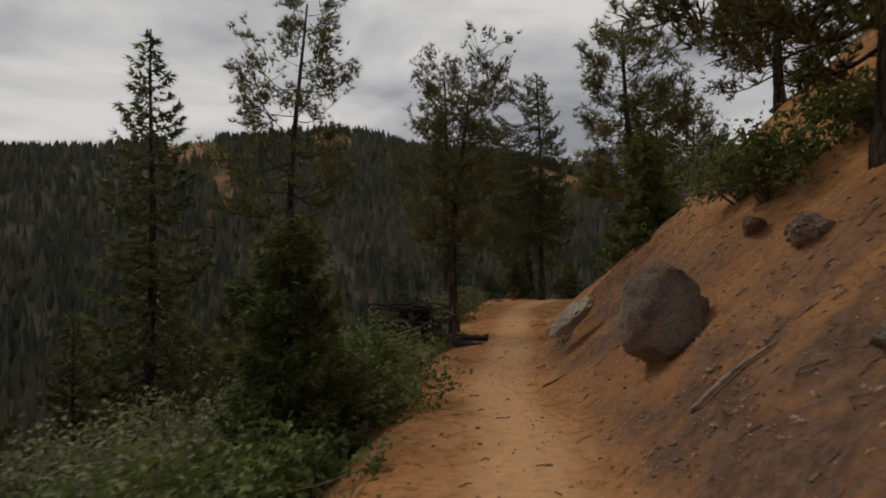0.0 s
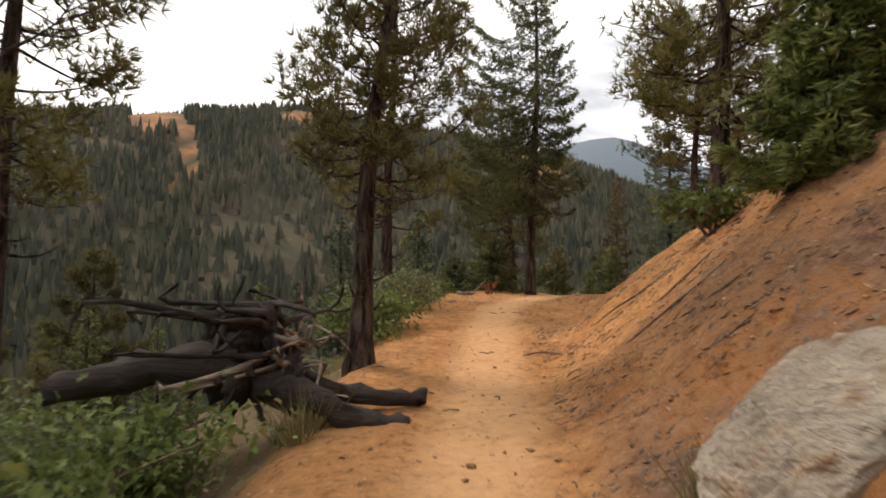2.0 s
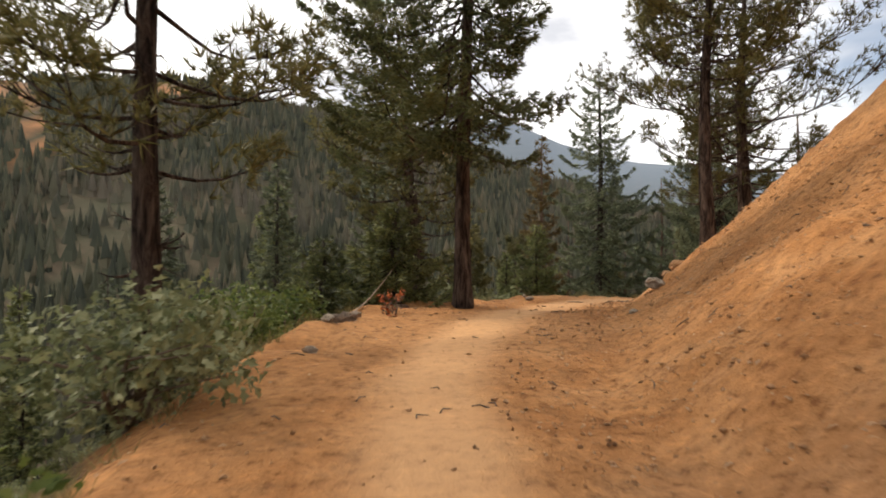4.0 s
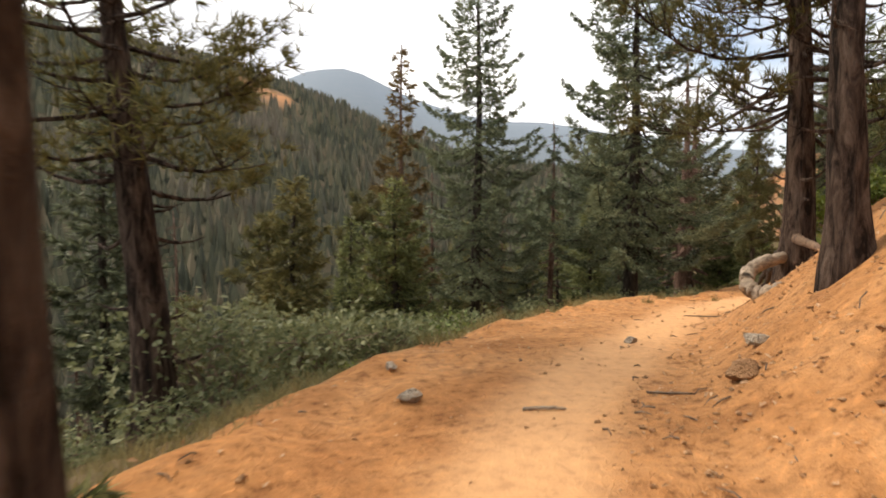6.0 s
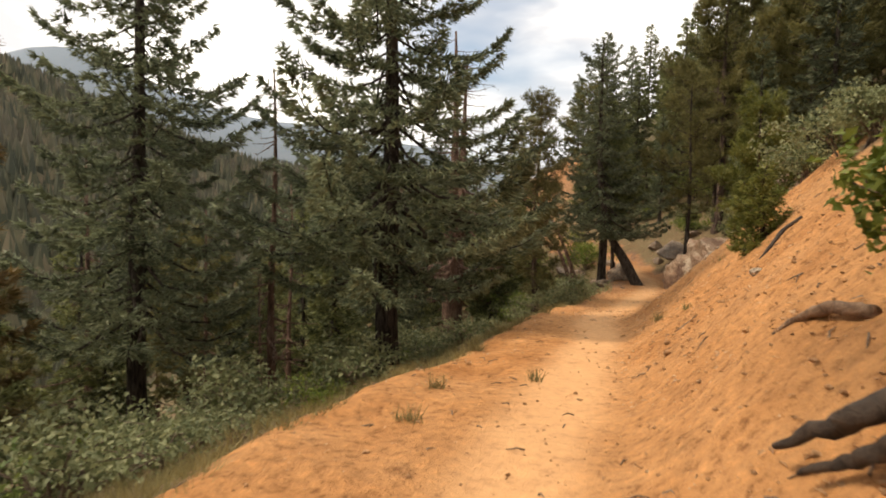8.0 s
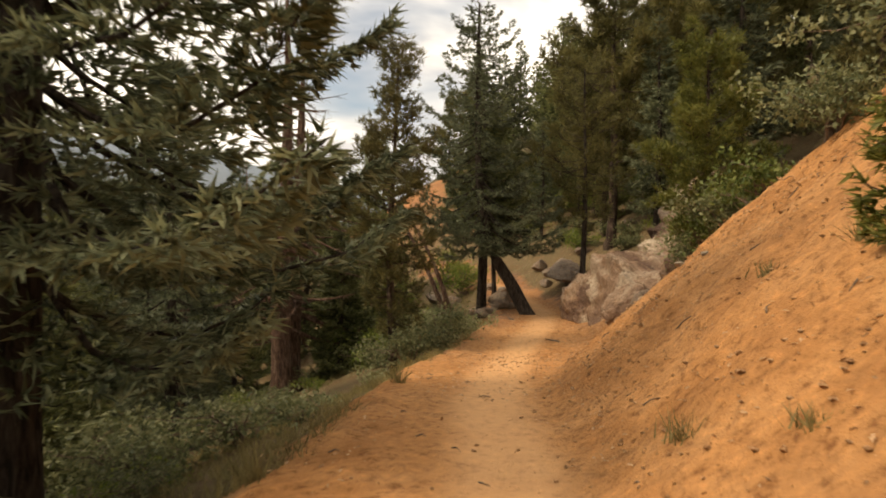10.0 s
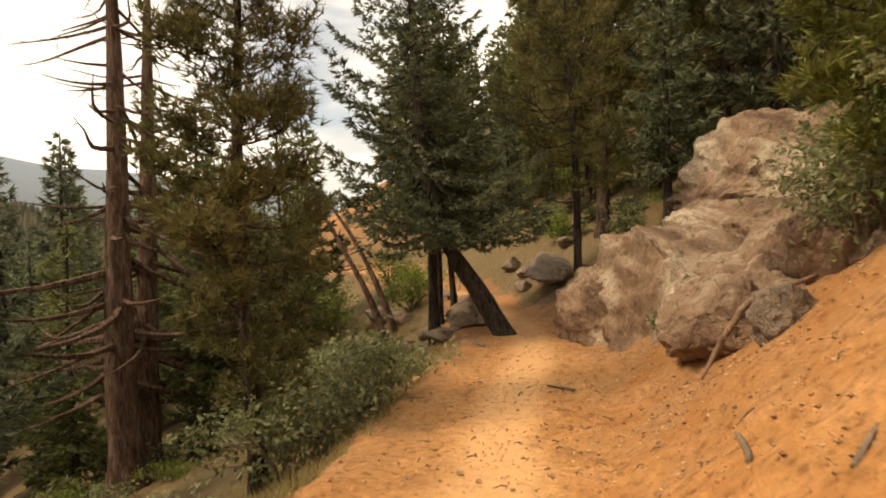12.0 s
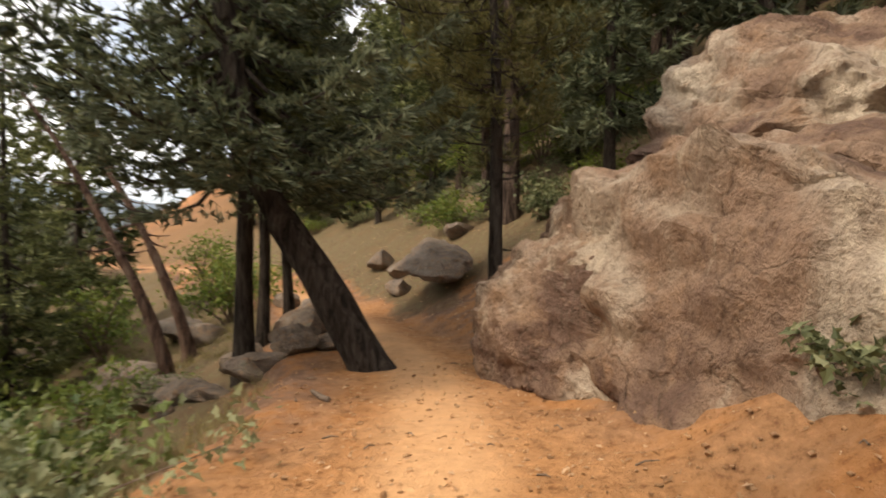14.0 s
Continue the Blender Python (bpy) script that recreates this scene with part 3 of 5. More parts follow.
                at.append(c + rng.normal(0, 0.045 + 0.02 * tall / 7, (g, 3)))
                d = out * 0.5 + side * np.sign(w) * 0.35 + np.array([0, 0, 0.55])
                way.append(unit(d + rng.normal(0, 0.35, (g, 3))))
    if split:
        for group in limb_sets:
            v, f = joined(group)
            part("branch", v, f, bark, root)
    else:
        v, f = joined([piece for group in limb_sets for piece in group])
        tagged(part("branchwork", v, f, bark, root), kind="stuff")
    if at:
        at, way = np.concatenate(at), np.concatenate(way)
        if kind == "fir":
            v, f = tufts(at, way, 5, needle * 1.25, needle * 0.30, 0.42, rng)
        else:
            v, f = tufts(at, way, 9, needle * 1.35, needle * 0.16, 0.62, rng)
        tagged(part("crown", v, f, needles, root), kind="stuff")
    return root


LOBED = np.array([(0, 0), (0.22, 0.20), (0.36, 0.11), (0.6, 0.30), (0.72, 0.14), (1, 0), (0.72, -0.14), (0.6, -0.30), (0.36, -0.11), (0.22, -0.20)])


def leaf_cloud(at, size, rng, up=0.6):
    m = len(at)
    nrm = unit(rng.standard_normal((m, 3)) + np.array([0, 0, up * 1.6]))
    ax = unit(np.cross(nrm, rng.standard_normal((m, 3))))
    ay = np.cross(nrm, ax)
    l = size * rng.uniform(0.6, 1.25, (m, 1, 1))
    fold = np.abs(LOBED[:, 1])[None, :, None] * 0.45 - (LOBED[:, 0] ** 2)[None, :, None] * 0.22
    v = at[:, None, :] + l * (LOBED[None, :, 0:1] * ax[:, None, :] + LOBED[None, :, 1:2] * ay[:, None, :] + fold * nrm[:, None, :])
    return v.reshape(-1, 3), np.arange(m * len(LOBED)).reshape(m, -1)


def shrub(seed, wide, tall, leaves, size, leaf_mat, stem_mat, stems=9, lumps=12, name="shrub", deep=None):
    rng = np.random.default_rng(seed)
    root = new(name)
    deep = deep or wide
    tips, pieces = [], []
    for i in range(stems):
        az, out = rng.uniform(0, 6.283), rng.uniform(0.25, 1.0)
        tip = np.array([math.cos(az) * wide * out * 0.5, math.sin(az) * deep * out * 0.5, tall * rng.uniform(0.55, 0.98) * (1.1 - 0.35 * out)])
        mid = tip * np.array([0.4, 0.4, 0.55]) + rng.normal(0, 0.04, 3)
        line = curve_line([np.array([rng.normal(0, 0.04), rng.normal(0, 0.04), -0.08]), mid, tip], 7)
        pieces.append(tube(line, np.linspace(0.016, 0.004, 7) * (0.6 + tall), 5))
        tips.append(tip)
        for q in range(3):
            a = line[rng.integers(2, 6)]
            b = a + np.array([rng.normal(0, 0.2) * wide, rng.normal(0, 0.2) * deep, rng.uniform(0.02, 0.25) * tall])
            pieces.append(tube(np.array([a, (a + b) / 2 + rng.normal(0, 0.02, 3), b]), [0.008, 0.005, 0.003], 4))
            tips.append(b)
    tips = np.array(tips)
    pick = tips[rng.integers(0, len(tips), leaves)]
    at = pick + rng.normal(0, 1, (leaves, 3)) * np.array([wide, deep, tall]) * np.array([0.10, 0.10, 0.11])
    at[:, 2] = np.abs(at[:, 2]) + 0.02
    v, f = joined(pieces)
    tagged(part("stemwork", v, f, stem_mat, root), kind="stuff")
    v, f = leaf_cloud(at, size, rng)
    tagged(part("foliage", v, f, leaf_mat, root), kind="stuff")
    return root


def noise3(p, scale, k):
    return np.array([noise.noise(Vector(q) * scale + Vector((k * 7.3, k * 3.1, k * 1.7))) for q in p])


def rock_shape(seed, dims, cuts=12, rough=0.16, detail=4, depth=0.76):
    rng = np.random.default_rng(seed)
    bm = bmesh.new()
    bmesh.ops.create_icosphere(bm, subdivisions=detail, radius=1.0)
    p = np.array([v.co[:] for v in bm.verts])
    faces = [[v.index for v in f.verts] for f in bm.faces]
    bm.free()
    for _ in range(cuts):
        n = unit(rng.standard_normal(3))
        c = rng.uniform(depth - 0.16, depth + 0.12)
        over = p @ n - c
        p = p - np.outer(np.maximum(over, 0) * 0.93, n)
    ridge = 1 - 2 * np.abs(noise3(p, 2.6, seed + 5))
    bumpy = 1 + rough * (noise3(p, 1.6, seed) + 0.6 * noise3(p, 4.0, seed + 1) + 0.35 * noise3(p, 9, seed + 2) + 0.45 * (ridge - 0.5))
    # fractured blocks
    cells = rng.uniform(-1.1, 1.1, (26, 3))
    dist = np.sort(np.linalg.norm(p[:, None, :] - cells[None], axis=2), axis=1)
    own = np.argmin(np.linalg.norm(p[:, None, :] - cells[None], axis=2), axis=1)
    step = rng.uniform(-1, 1, 26)[own]
    bumpy = bumpy + 0.28 * rough * step * np.clip((dist[:, 1] - dist[:, 0]) * 12, 0, 1) - 0.25 * rough * np.clip(1 - (dist[:, 1] - dist[:, 0]) * 14, 0, 1)
    return p * bumpy[:, None] * np.array(dims), faces


def rock(name, seed, x, y, dims, turn, mat, label, category="rock", sink=0.25, cuts=13, rough=0.16, detail=4, tilt=(0, 0), group="", z=None, depth=0.76):
    v, f = rock_shape(seed, dims, cuts, rough, detail, depth)
    ob = new(name, mesh_of(name, v, f, mat, True))
    ob.data.set_sharp_from_angle(angle=radians(32))
    base = height(x, y) if z is None else z
    ob.matrix_world = pose(x, y, base + dims[2] * (1 - 2 * sink), tilt[0], tilt[1], turn)
    return tagged(ob, label, category, group)


def limb(name, points, radii, mat, label, category, sides=9, seed=0, n=18, lumpy=0.06, group=""):
    line = curve_line(points, n)
    rng = np.random.default_rng(seed)
    r = np.interp(np.linspace(0, 1, n), np.linspace(0, 1, len(radii)), radii)
    r = r * (1 + 0.05 * np.convolve(rng.standard_normal(n), (0.25, 0.5, 0.25), "same"))
    line = line + rng.normal(0, 1, (n, 3)) * r[:, None] * 0.12
    v, f = tube(line, r, sides, rng, lumpy)
    base = line[0].copy()
    ob = new(name, mesh_of(name, v - base, f, mat, True))
    ob.location = base
    return tagged(ob, label, category, group)


def plant(ob, x, y, label, category, scale=1.0, turn=0.0, group="", sink=0.05, tip=(0, 0)):
    """Stands a built thing on the ground."""
    ob.matrix_world = pose(x, y, height(x, y) - sink, tip[0], tip[1], turn) @ Matrix.Diagonal((scale, scale, scale, 1))
    return tagged(ob, label, category, group)


def plant_copy(ob, x, y, scale=1.0, turn=0.0, sink=0.08):
    ob.scale = (scale, scale, scale)
    return copy_thing(ob, pose(x, y, height(x, y) - sink, 0, 0, turn))


# ---- the trees that stand out along the trail ----
plant(conifer(11, "fir", 8.6, 0.11, 0.06, 1.5, 110, 80, FIR_GREEN, BARK_FIR, needle=0.14), -5.64, 13.05,
      "tall slender green spruce on the downhill slope", "spruce tree")
plant(conifer(12, "fir", 2.0, 0.045, 0.03, 0.72, 120, 190, YOUNG_GREEN, BARK_FIR, needle=0.055, bare=0), -1.06, 4.92,
      "young bushy dark green conifer beside the trail", "young conifer")
plant(conifer(13, "pine", 7.0, 0.095, 0.36, 1.2, 44, 13, PINE_GREEN, BARK_PINE, bend=(0.35, 0.1), needle=0.10, bare=18), -2.45, 10.8,
      "thin ponderosa pine with sparse tufted branches", "pine tree")
plant(conifer(14, "pine", 4.15, 0.085, 0.36, 1.05, 50, 15, PINE_GREEN, BARK_PINE, bend=(0.35, 0.1), needle=0.085, bare=26, flat_top=True, split=True), 0.31, 10.8,
      "old ponderosa pine with a crooked flat crown", "pine tree")
plant(conifer(15, "pine", 6.6, 0.10, 0.26, 1.3, 50, 14, PINE_GREEN, BARK_PINE, needle=0.10, bare=26, split=True), 0.42, 15.9,
      "ponderosa pine with gnarled rust-tinged lower limbs", "pine tree")
plant(conifer(16, "fir", 6.55, 0.085, 0.285, 1.85, 105, 330, FIR_GREEN, BARK_PINE, shape=0.6, needle=0.06, open_side=2.9, split=True), 3.16, 17.9,
      "dark fir with a bare lower trunk at the trail edge", "fir tree")
plant(conifer(17, "pine", 4.3, 0.09, 0.22, 1.05, 56, 16, PINE_GREEN, BARK_PINE, needle=0.09), 3.66, 11.7,
      "full green pine on the cut bank", "pine tree")
plant(conifer(18, "fir", 1.7, 0.05, 0.05, 0.62, 70, 110, YOUNG_GREEN, BARK_FIR, needle=0.08), 3.2, 9.5,
      "squat green fir at the top of the bank", "fir tree")
plant(conifer(19, "pine", 4.6, 0.10, 0.14, 1.45, 70, 26, PINE_GREEN, BARK_PINE, needle=0.10), 2.78, 4.0,
      "dark overhanging pine on the bank", "pine tree")
plant(conifer(41, "pine", 4.4, 0.07, 0.10, 1.3, 60, 18, PINE_GREEN, BARK_PINE, needle=0.09), 5.3, 9.5,
      "dark spreading pine high on the bank", "pine tree")
plant(conifer(20, "pine", 5.2, 0.13, 0.27, 1.9, 62, 20, PINE_GREEN, BARK_PINE, needle=0.09, bare=22, split=True), 8.6, 20.22,
      "big pine with roots bared by the trail cut", "pine tree")
plant(conifer(21, "pine", 5.4, 0.10, 0.45, 1.3, 52, 20, PINE_GREEN, BARK_PINE, needle=0.09, bare=22, split=True), 6.85, 18.8,
      "straight dark-barked pine on the bank", "pine tree")
plant(conifer(22, "fir", 9.3, 0.14, 0.22, 2.1, 110, 210, FIR_BLUE, BARK_FIR, shape=0.55, needle=0.095, bare=34, split=True), 10.95, 29.5,
      "blue-green fir with bare lower branches", "fir tree")
plant(conifer(23, "fir", 8.0, 0.16, 0.22, 2.4, 105, 290, FIR_BLUE, BARK_FIR, shape=0.55, needle=0.095, bare=34, split=True), 13.2, 26.75,
      "broad blue-green fir below the trail", "fir tree")
plant(conifer(24, "fir", 6.9, 0.075, 0.2, 0.8, 80, 46, GOLD_NEEDLE, BARK_DEAD, needle=0.12, bare=30), 8.6, 28.6,
      "dying conifer with golden thinning needles", "conifer tree")
plant(conifer(25, "fir", 4.0, 0.07, 0.04, 1.1, 95, 100, FIR_GREEN, BARK_FIR, needle=0.11), 8.15, 27.9,
      "dense dark green fir on the slope", "fir tree")
plant(conifer(26, "pine", 5.8, 0.17, 0.36, 1.5, 52, 17, PINE_GREEN, BARK_PINE, bend=(-0.4, 0.2), needle=0.095, bare=24, split=True), 3.56, 22.2,
      "reddish-barked pine with rust-coloured lower needles", "pine tree")
plant(conifer(27, "pine", 5.3, 0.07, 0.16, 0.60, 76, 14, PINE_RUST, BARK_PINE, needle=0.085, split=True), 19.52, 28.38,
      "slim young pine with rusty inner needles", "pine tree")
plant(conifer(28, "dead", 9.4, 0.24, 0.16, 2.6, 80, 0, PINE_RUST, BARK_DEAD, bare=0, split=True), 21.6, 32.7,
      "dead grey-brown conifer with bare broken branches", "dead tree", group="pair of dead conifers")
plant(conifer(29, "dead", 9.0, 0.20, 0.18, 2.2, 66, 0, PINE_RUST, BARK_DEAD, bend=(0.7, 0.3), bare=0), 22.05, 32.85,
      "dead conifer leaning beside a taller dead one", "dead tree", group="pair of dead conifers")
plant(conifer(30, "fir", 7.2, 0.165, 0.43, 2.0, 105, 160, FIR_BLUE, BARK_FIR, shape=0.5, needle=0.09, bare=14,
              lean_line=[(0, 0, -0.25), (-0.10, 0.56, 0.75), (-0.18, 1.02, 1.55), (-0.22, 1.32, 3.0), (-0.20, 1.40, 5.2), (-0.2, 1.40, 7.2)], split=True), 24.46, 27.88,
      "leaning dark fir with a bent trunk by the trail", "fir tree")
plant(conifer(31, "fir", 6.2, 0.09, 0.40, 1.2, 70, 70, FIR_GREEN, BARK_FIR, needle=0.13), 25.15, 29.55,
      "slim dark fir among grey rocks", "fir tree")
plant(conifer(32, "fir", 5.6, 0.07, 0.36, 1.0, 60, 60, FIR_GREEN, BARK_FIR, needle=0.13), 26.4, 30.1,
      "slim dark fir among grey rocks", "fir tree")
plant(conifer(40, "fir", 5.9, 0.06, 0.40, 0.9, 60, 60, FIR_GREEN, BARK_FIR, needle=0.12), 26.75, 29.95,
      "slim dark fir among grey rocks", "fir tree")
plant(conifer(33, "dead", 3.8, 0.075, 0.4, 0.6, 20, 0, PINE_RUST, BARK_DEAD, bend=(-0.45, 1.9), bare=0), 26.2, 31.25,
      "thin dead trunk leaning over the gully", "dead tree", group="leaning dead trunks")
plant(conifer(34, "dead", 3.8, 0.075, 0.4, 0.6, 18, 0, PINE_RUST, BARK_DEAD, bend=(-0.5, 2.1), bare=0), 27.1, 31.55,
      "thin dead trunk leaning over the gully", "dead tree", group="leaning dead trunks")
plant(conifer(35, "pine", 5.8, 0.075, 0.30, 1.15, 50, 12, PINE_GREEN, BARK_FIR, needle=0.10, bare=20), 26.33, 27.36,
      "slender pine behind the rock outcrop", "pine tree")
plant(conifer(36, "fir", 0.85, 0.02, 0.04, 0.38, 55, 60, BRIGHT_GREEN, BARK_PINE, needle=0.05, bare=0), 14.25, 22.24,
      "low bright green young fir on the bare bank", "young conifer")
plant(conifer(37, "pine", 2.9, 0.05, 0.22, 0.62, 50, 14, BRIGHT_GREEN, BARK_PINE, needle=0.09), 20.13, 23.85,
      "small yellow-green pine above the outcrop", "pine tree")

plant(conifer(38, "fir", 7.0, 0.10, 0.08, 1.7, 100, 90, FIR_BLUE, BARK_FIR, shape=0.55, needle=0.13), 18.4, 32.3,
      "broad dark fir on the slope below the trail", "fir tree")
plant(conifer(39, "fir", 4.2, 0.07, 0.10, 1.1, 95, 70, PINE_RUST, BARK_FIR, shape=0.55, needle=0.13), 6.1, 27.6,
      "olive brown-tinged conifer below the trail bend", "fir tree")

for n, (x, y, tall, wide) in enumerate([(2.5, 18.5, 1.25, 0.75), (1.7, 18.9, 1.5, 0.8)]):
    plant(conifer(70 + n, "fir", tall, 0.04, 0.03, wide, 70, 80, FIR_GREEN, BARK_FIR, needle=0.075, bare=0), x, y,
          "low green fir crowding the outer trail edge", "young conifer", group="low firs at the trail edge")

for n, (x, y, tall, wide) in enumerate([(22.73, 31.99, 3.6, 0.95), (24.36, 33.26, 4.8, 1.1), (26.7, 34.14, 5.6, 1.2)]):
    plant(conifer(80 + n, "fir", tall, 0.06, 0.05, wide, 95, 90, FIR_GREEN, BARK_FIR, needle=0.11, bare=8), x, y,
          "dense dark fir on the slope below the trail", "fir tree", group="firs below the outcrop")

# ---- the woods around them ----
STOCK = [
    (conifer(51, "fir", 6.0, 0.085, 0.10, 1.25, 75, 55, FIR_GREEN, BARK_FIR, needle=0.16), "green fir in the woods", "fir tree"),
    (conifer(52, "fir", 6.6, 0.09, 0.16, 1.1, 75, 50, FIR_BLUE, BARK_FIR, needle=0.16), "blue-green fir in the woods", "fir tree"),
    (conifer(53, "pine", 6.2, 0.10, 0.28, 1.2, 44, 11, PINE_GREEN, BARK_PINE, needle=0.17), "ponderosa pine in the woods", "pine tree"),
    (conifer(54, "pine", 5.4, 0.085, 0.22, 1.05, 42, 10, PINE_RUST, BARK_PINE, needle=0.17), "pine with browning needles in the woods", "pine tree"),
    (conifer(55, "fir", 5.2, 0.07, 0.06, 1.0, 70, 48, FIR_GREEN, BARK_FIR, needle=0.16), "young dense fir in the woods", "fir tree"),
    (conifer(56, "dead", 5.6, 0.07, 0.1, 0.9, 46, 0, PINE_RUST, BARK_DEAD, bare=0), "bare dead conifer in the woods", "dead tree"),
]
for n, (ob, label, category) in enumerate(STOCK):
    tagged(ob, label, category, "trees of the woods")
    ob.location = (-9.0 + n * 0.7, -6.0 - n * 2.6, height(-9.0 + n * 0.7, -6.0 - n * 2.6) - 0.08)

wood_rng = np.random.default_rng(5)
HEROES = [(-5.64, 13.05), (-1.0, 4.9), (-2.45, 10.8), (0.3, 10.8), (0.42, 15.9), (3.1, 17.8), (10.95, 29.5), (13.2, 26.75), (8.6, 28.6), (8.15, 27.9), (3.5, 22.2), (2.5, 18.5), (1.75, 18.9), (20.1, 23.9), (22.73, 31.99), (24.36, 33.26), (26.7, 34.14),
          (20, 28.7), (21.6, 32.7), (22.1, 32.9), (24.6, 28), (25.15, 29.55), (26.4, 30.1), (26.2, 31.25), (27.1, 31.55), (27.2, 26.3), (18.9, 22.6), (3.66, 11.7), (18.4, 32.3), (6.1, 27.6)]
taken = list(HEROES)


OPEN_VIEWS = [(13, 23.5, 21.8, 32.8), (8, 21.5, 13.2, 26.75), (5.5, 20, 10.95, 29.5), (5.0, 20, 8.6, 28.6), (17, 25.5, 29, 33.3), (20.5, 27, 27.2, 26.3)]


def near_line(x, y, x0, y0, x1, y1):
    l2 = (x1 - x0) ** 2 + (y1 - y0) ** 2
    k = max(0.0, min(1.0, ((x - x0) * (x1 - x0) + (y - y0) * (y1 - y0)) / l2))
    return math.hypot(x - x0 - k * (x1 - x0), y - y0 - k * (y1 - y0))


def grow_wood(count, s_range, u_range, gap, sizes, kinds, trail_gap=3.5):
    made = 0
    for _ in range(count * 30):
        if made >= count:
            return
        s, u = wood_rng.uniform(*s_range), wood_rng.uniform(*u_range)
        k = min(np.searchsorted(TRACK_S, s), len(TRACK) - 2)
        d = unit(TRACK[k + 1, :2] - TRACK[k, :2])
        x, y = TRACK[k, 0] + d[1] * u, TRACK[k, 1] - d[0] * u
        s2, u2, _ = along(np.array([x]), np.array([y]))
        if abs(u2[0]) < trail_gap or any((x - a) ** 2 + (y - b) ** 2 < gap * gap for a, b in taken):
            continue
        if any(near_line(x, y, *seg) < 1.5 for seg in OPEN_VIEWS):
            continue
        taken.append((x, y))
        kind = STOCK[kinds[wood_rng.integers(0, len(kinds))]][0]
        plant_copy(kind, x, y, wood_rng.uniform(*sizes), wood_rng.uniform(0, 360))
        made += 1


grow_wood(20, (8, 30), (-26, -9), 2.4, (0.6, 0.95), (0, 1, 2, 3, 3, 4, 5))
grow_wood(20, (-4, 14), (-24, -7), 2.6, (0.5, 0.85), (0, 2, 3, 3, 4))
grow_wood(22, (18, 34), (-15, -5.5), 2.0, (0.6, 0.95), (0, 1, 3, 4, 5), 5.0)
grow_wood(48, (29, 48), (-24, -5), 1.8, (0.75, 1.15), (0, 1, 2, 4, 5, 5), 4.5)
grow_wood(42, (24, 44), (6, 24), 1.9, (0.8, 1.3), (0, 1, 2, 2, 3), 5.5)
grow_wood(48, (43, 60), (2.5, 18), 1.7, (0.9, 1.45), (0, 1, 2, 2, 4), 2.4)
grow_wood(22, (44, 80), (8, 32), 2.4, (1.0, 1.5), (0, 1, 2, 4), 2.8)
grow_wood(34, (43, 70), (-16, -2.6), 1.7, (0.8, 1.35), (0, 1, 1, 4, 5), 2.5)
grow_wood(16, (26, 42), (-9.5, -5.0), 1.6, (0.55, 0.85), (0, 1, 4, 4, 5), 4.5)
grow_wood(24, (2, 16), (-17, -6.5), 1.7, (0.4, 0.6), (2, 3, 3, 2, 4), 6.0)
grow_wood(18, (44, 58), (3.0, 10), 1.5, (0.5, 0.8), (0, 1, 4, 4, 2), 2.6)
grow_wood(10, (4, 18), (6.5, 16), 2.2, (0.45, 0.8), (0, 2, 2, 1), 6.0)

# far slopes: thousands of conifers too distant to tell apart
far_rng = np.random.default_rng(9)
FAR_N = 42000
az = far_rng.uniform(-118, 62, FAR_N)
rr = np.sqrt(far_rng.uniform(42**2, 345**2, FAR_N))
fx, fy = CENTRE[0] - rr * np.sin(np.radians(az)), CENTRE[1] + rr * np.cos(np.radians(az))
fz, fs, fu = land(fx, fy)
keep = ((fu < -24) | ((fu > 30) & (rr < 160))) & (scar_mask(az, rr) < 0.35) & (far_rng.uniform(0, 1, FAR_N) < 0.8 + 1.2 * fbm(fx * 0.03, fy * 0.03, 3, 88))
fx, fy = fx[keep], fy[keep]
fz = on_sheet(fx, fy) - 0.35
ft = far_rng.uniform(3.2, 7.0, len(fx))
fw = ft * far_rng.uniform(0.15, 0.34, len(fx))
SIDES = 5
ring = np.arange(SIDES) * 2 * math.pi / SIDES
vs, fc = [], []
for lo, hi, w in ((-0.12, 0.72, 1.0), (0.24, 1.0, 0.60)):
    off = far_rng.uniform(0, 6.28, len(fx))[:, None] + ring[None, :]
    jag = far_rng.uniform(0.75, 1.15, (len(fx), SIDES))
    low = np.stack([fx[:, None] + np.cos(off) * fw[:, None] * w * jag, fy[:, None] + np.sin(off) * fw[:, None] * w * jag,
                    fz[:, None] + (ft * lo)[:, None] + far_rng.uniform(-0.05, 0.05, (len(fx), SIDES)) * ft[:, None]], -1)
    top = np.stack([fx, fy, fz + ft * hi], -1)[:, None, :]
    vs.append(np.concatenate([low, top], 1))
vs = np.stack(vs, 1)
base_i = (np.arange(len(fx) * 2) * (SIDES + 1))[:, None, None]
tri = np.stack([np.arange(SIDES), (np.arange(SIDES) + 1) % SIDES, np.full(SIDES, SIDES)], -1)[None]
far_mesh = mesh_of("far_forest", vs.reshape(-1, 3), (base_i + tri).reshape(-1, 3), FAR_TREE)
tagged(new("far_forest", far_mesh), "dark conifer forest covering the far valley slopes", "forest", kind="stuff")


# ---- rocks ----
rock("boulder", 3, 1.56, 4.60, (0.32, 0.32, 0.43), 20, ROCK_GREY, "big rounded grey boulder lodged in the bank", "boulder", cuts=9, rough=0.09, detail=5, z=0.58, sink=0.5)
rock("rock_slab", 5, 1.50, 7.18, (0.31, 0.23, 0.10), 14, ROCK_PALE, "pale slanting slab of rock in the bank", cuts=5, rough=0.12, tilt=(-6, -40), detail=5, z=0.45, sink=0.5, depth=0.85)
rock("rock", 6, 2.2, 4.0, (0.17, 0.14, 0.13), 40, ROCK_CLIFF, "pale rock bedded in the bank", sink=0.36)
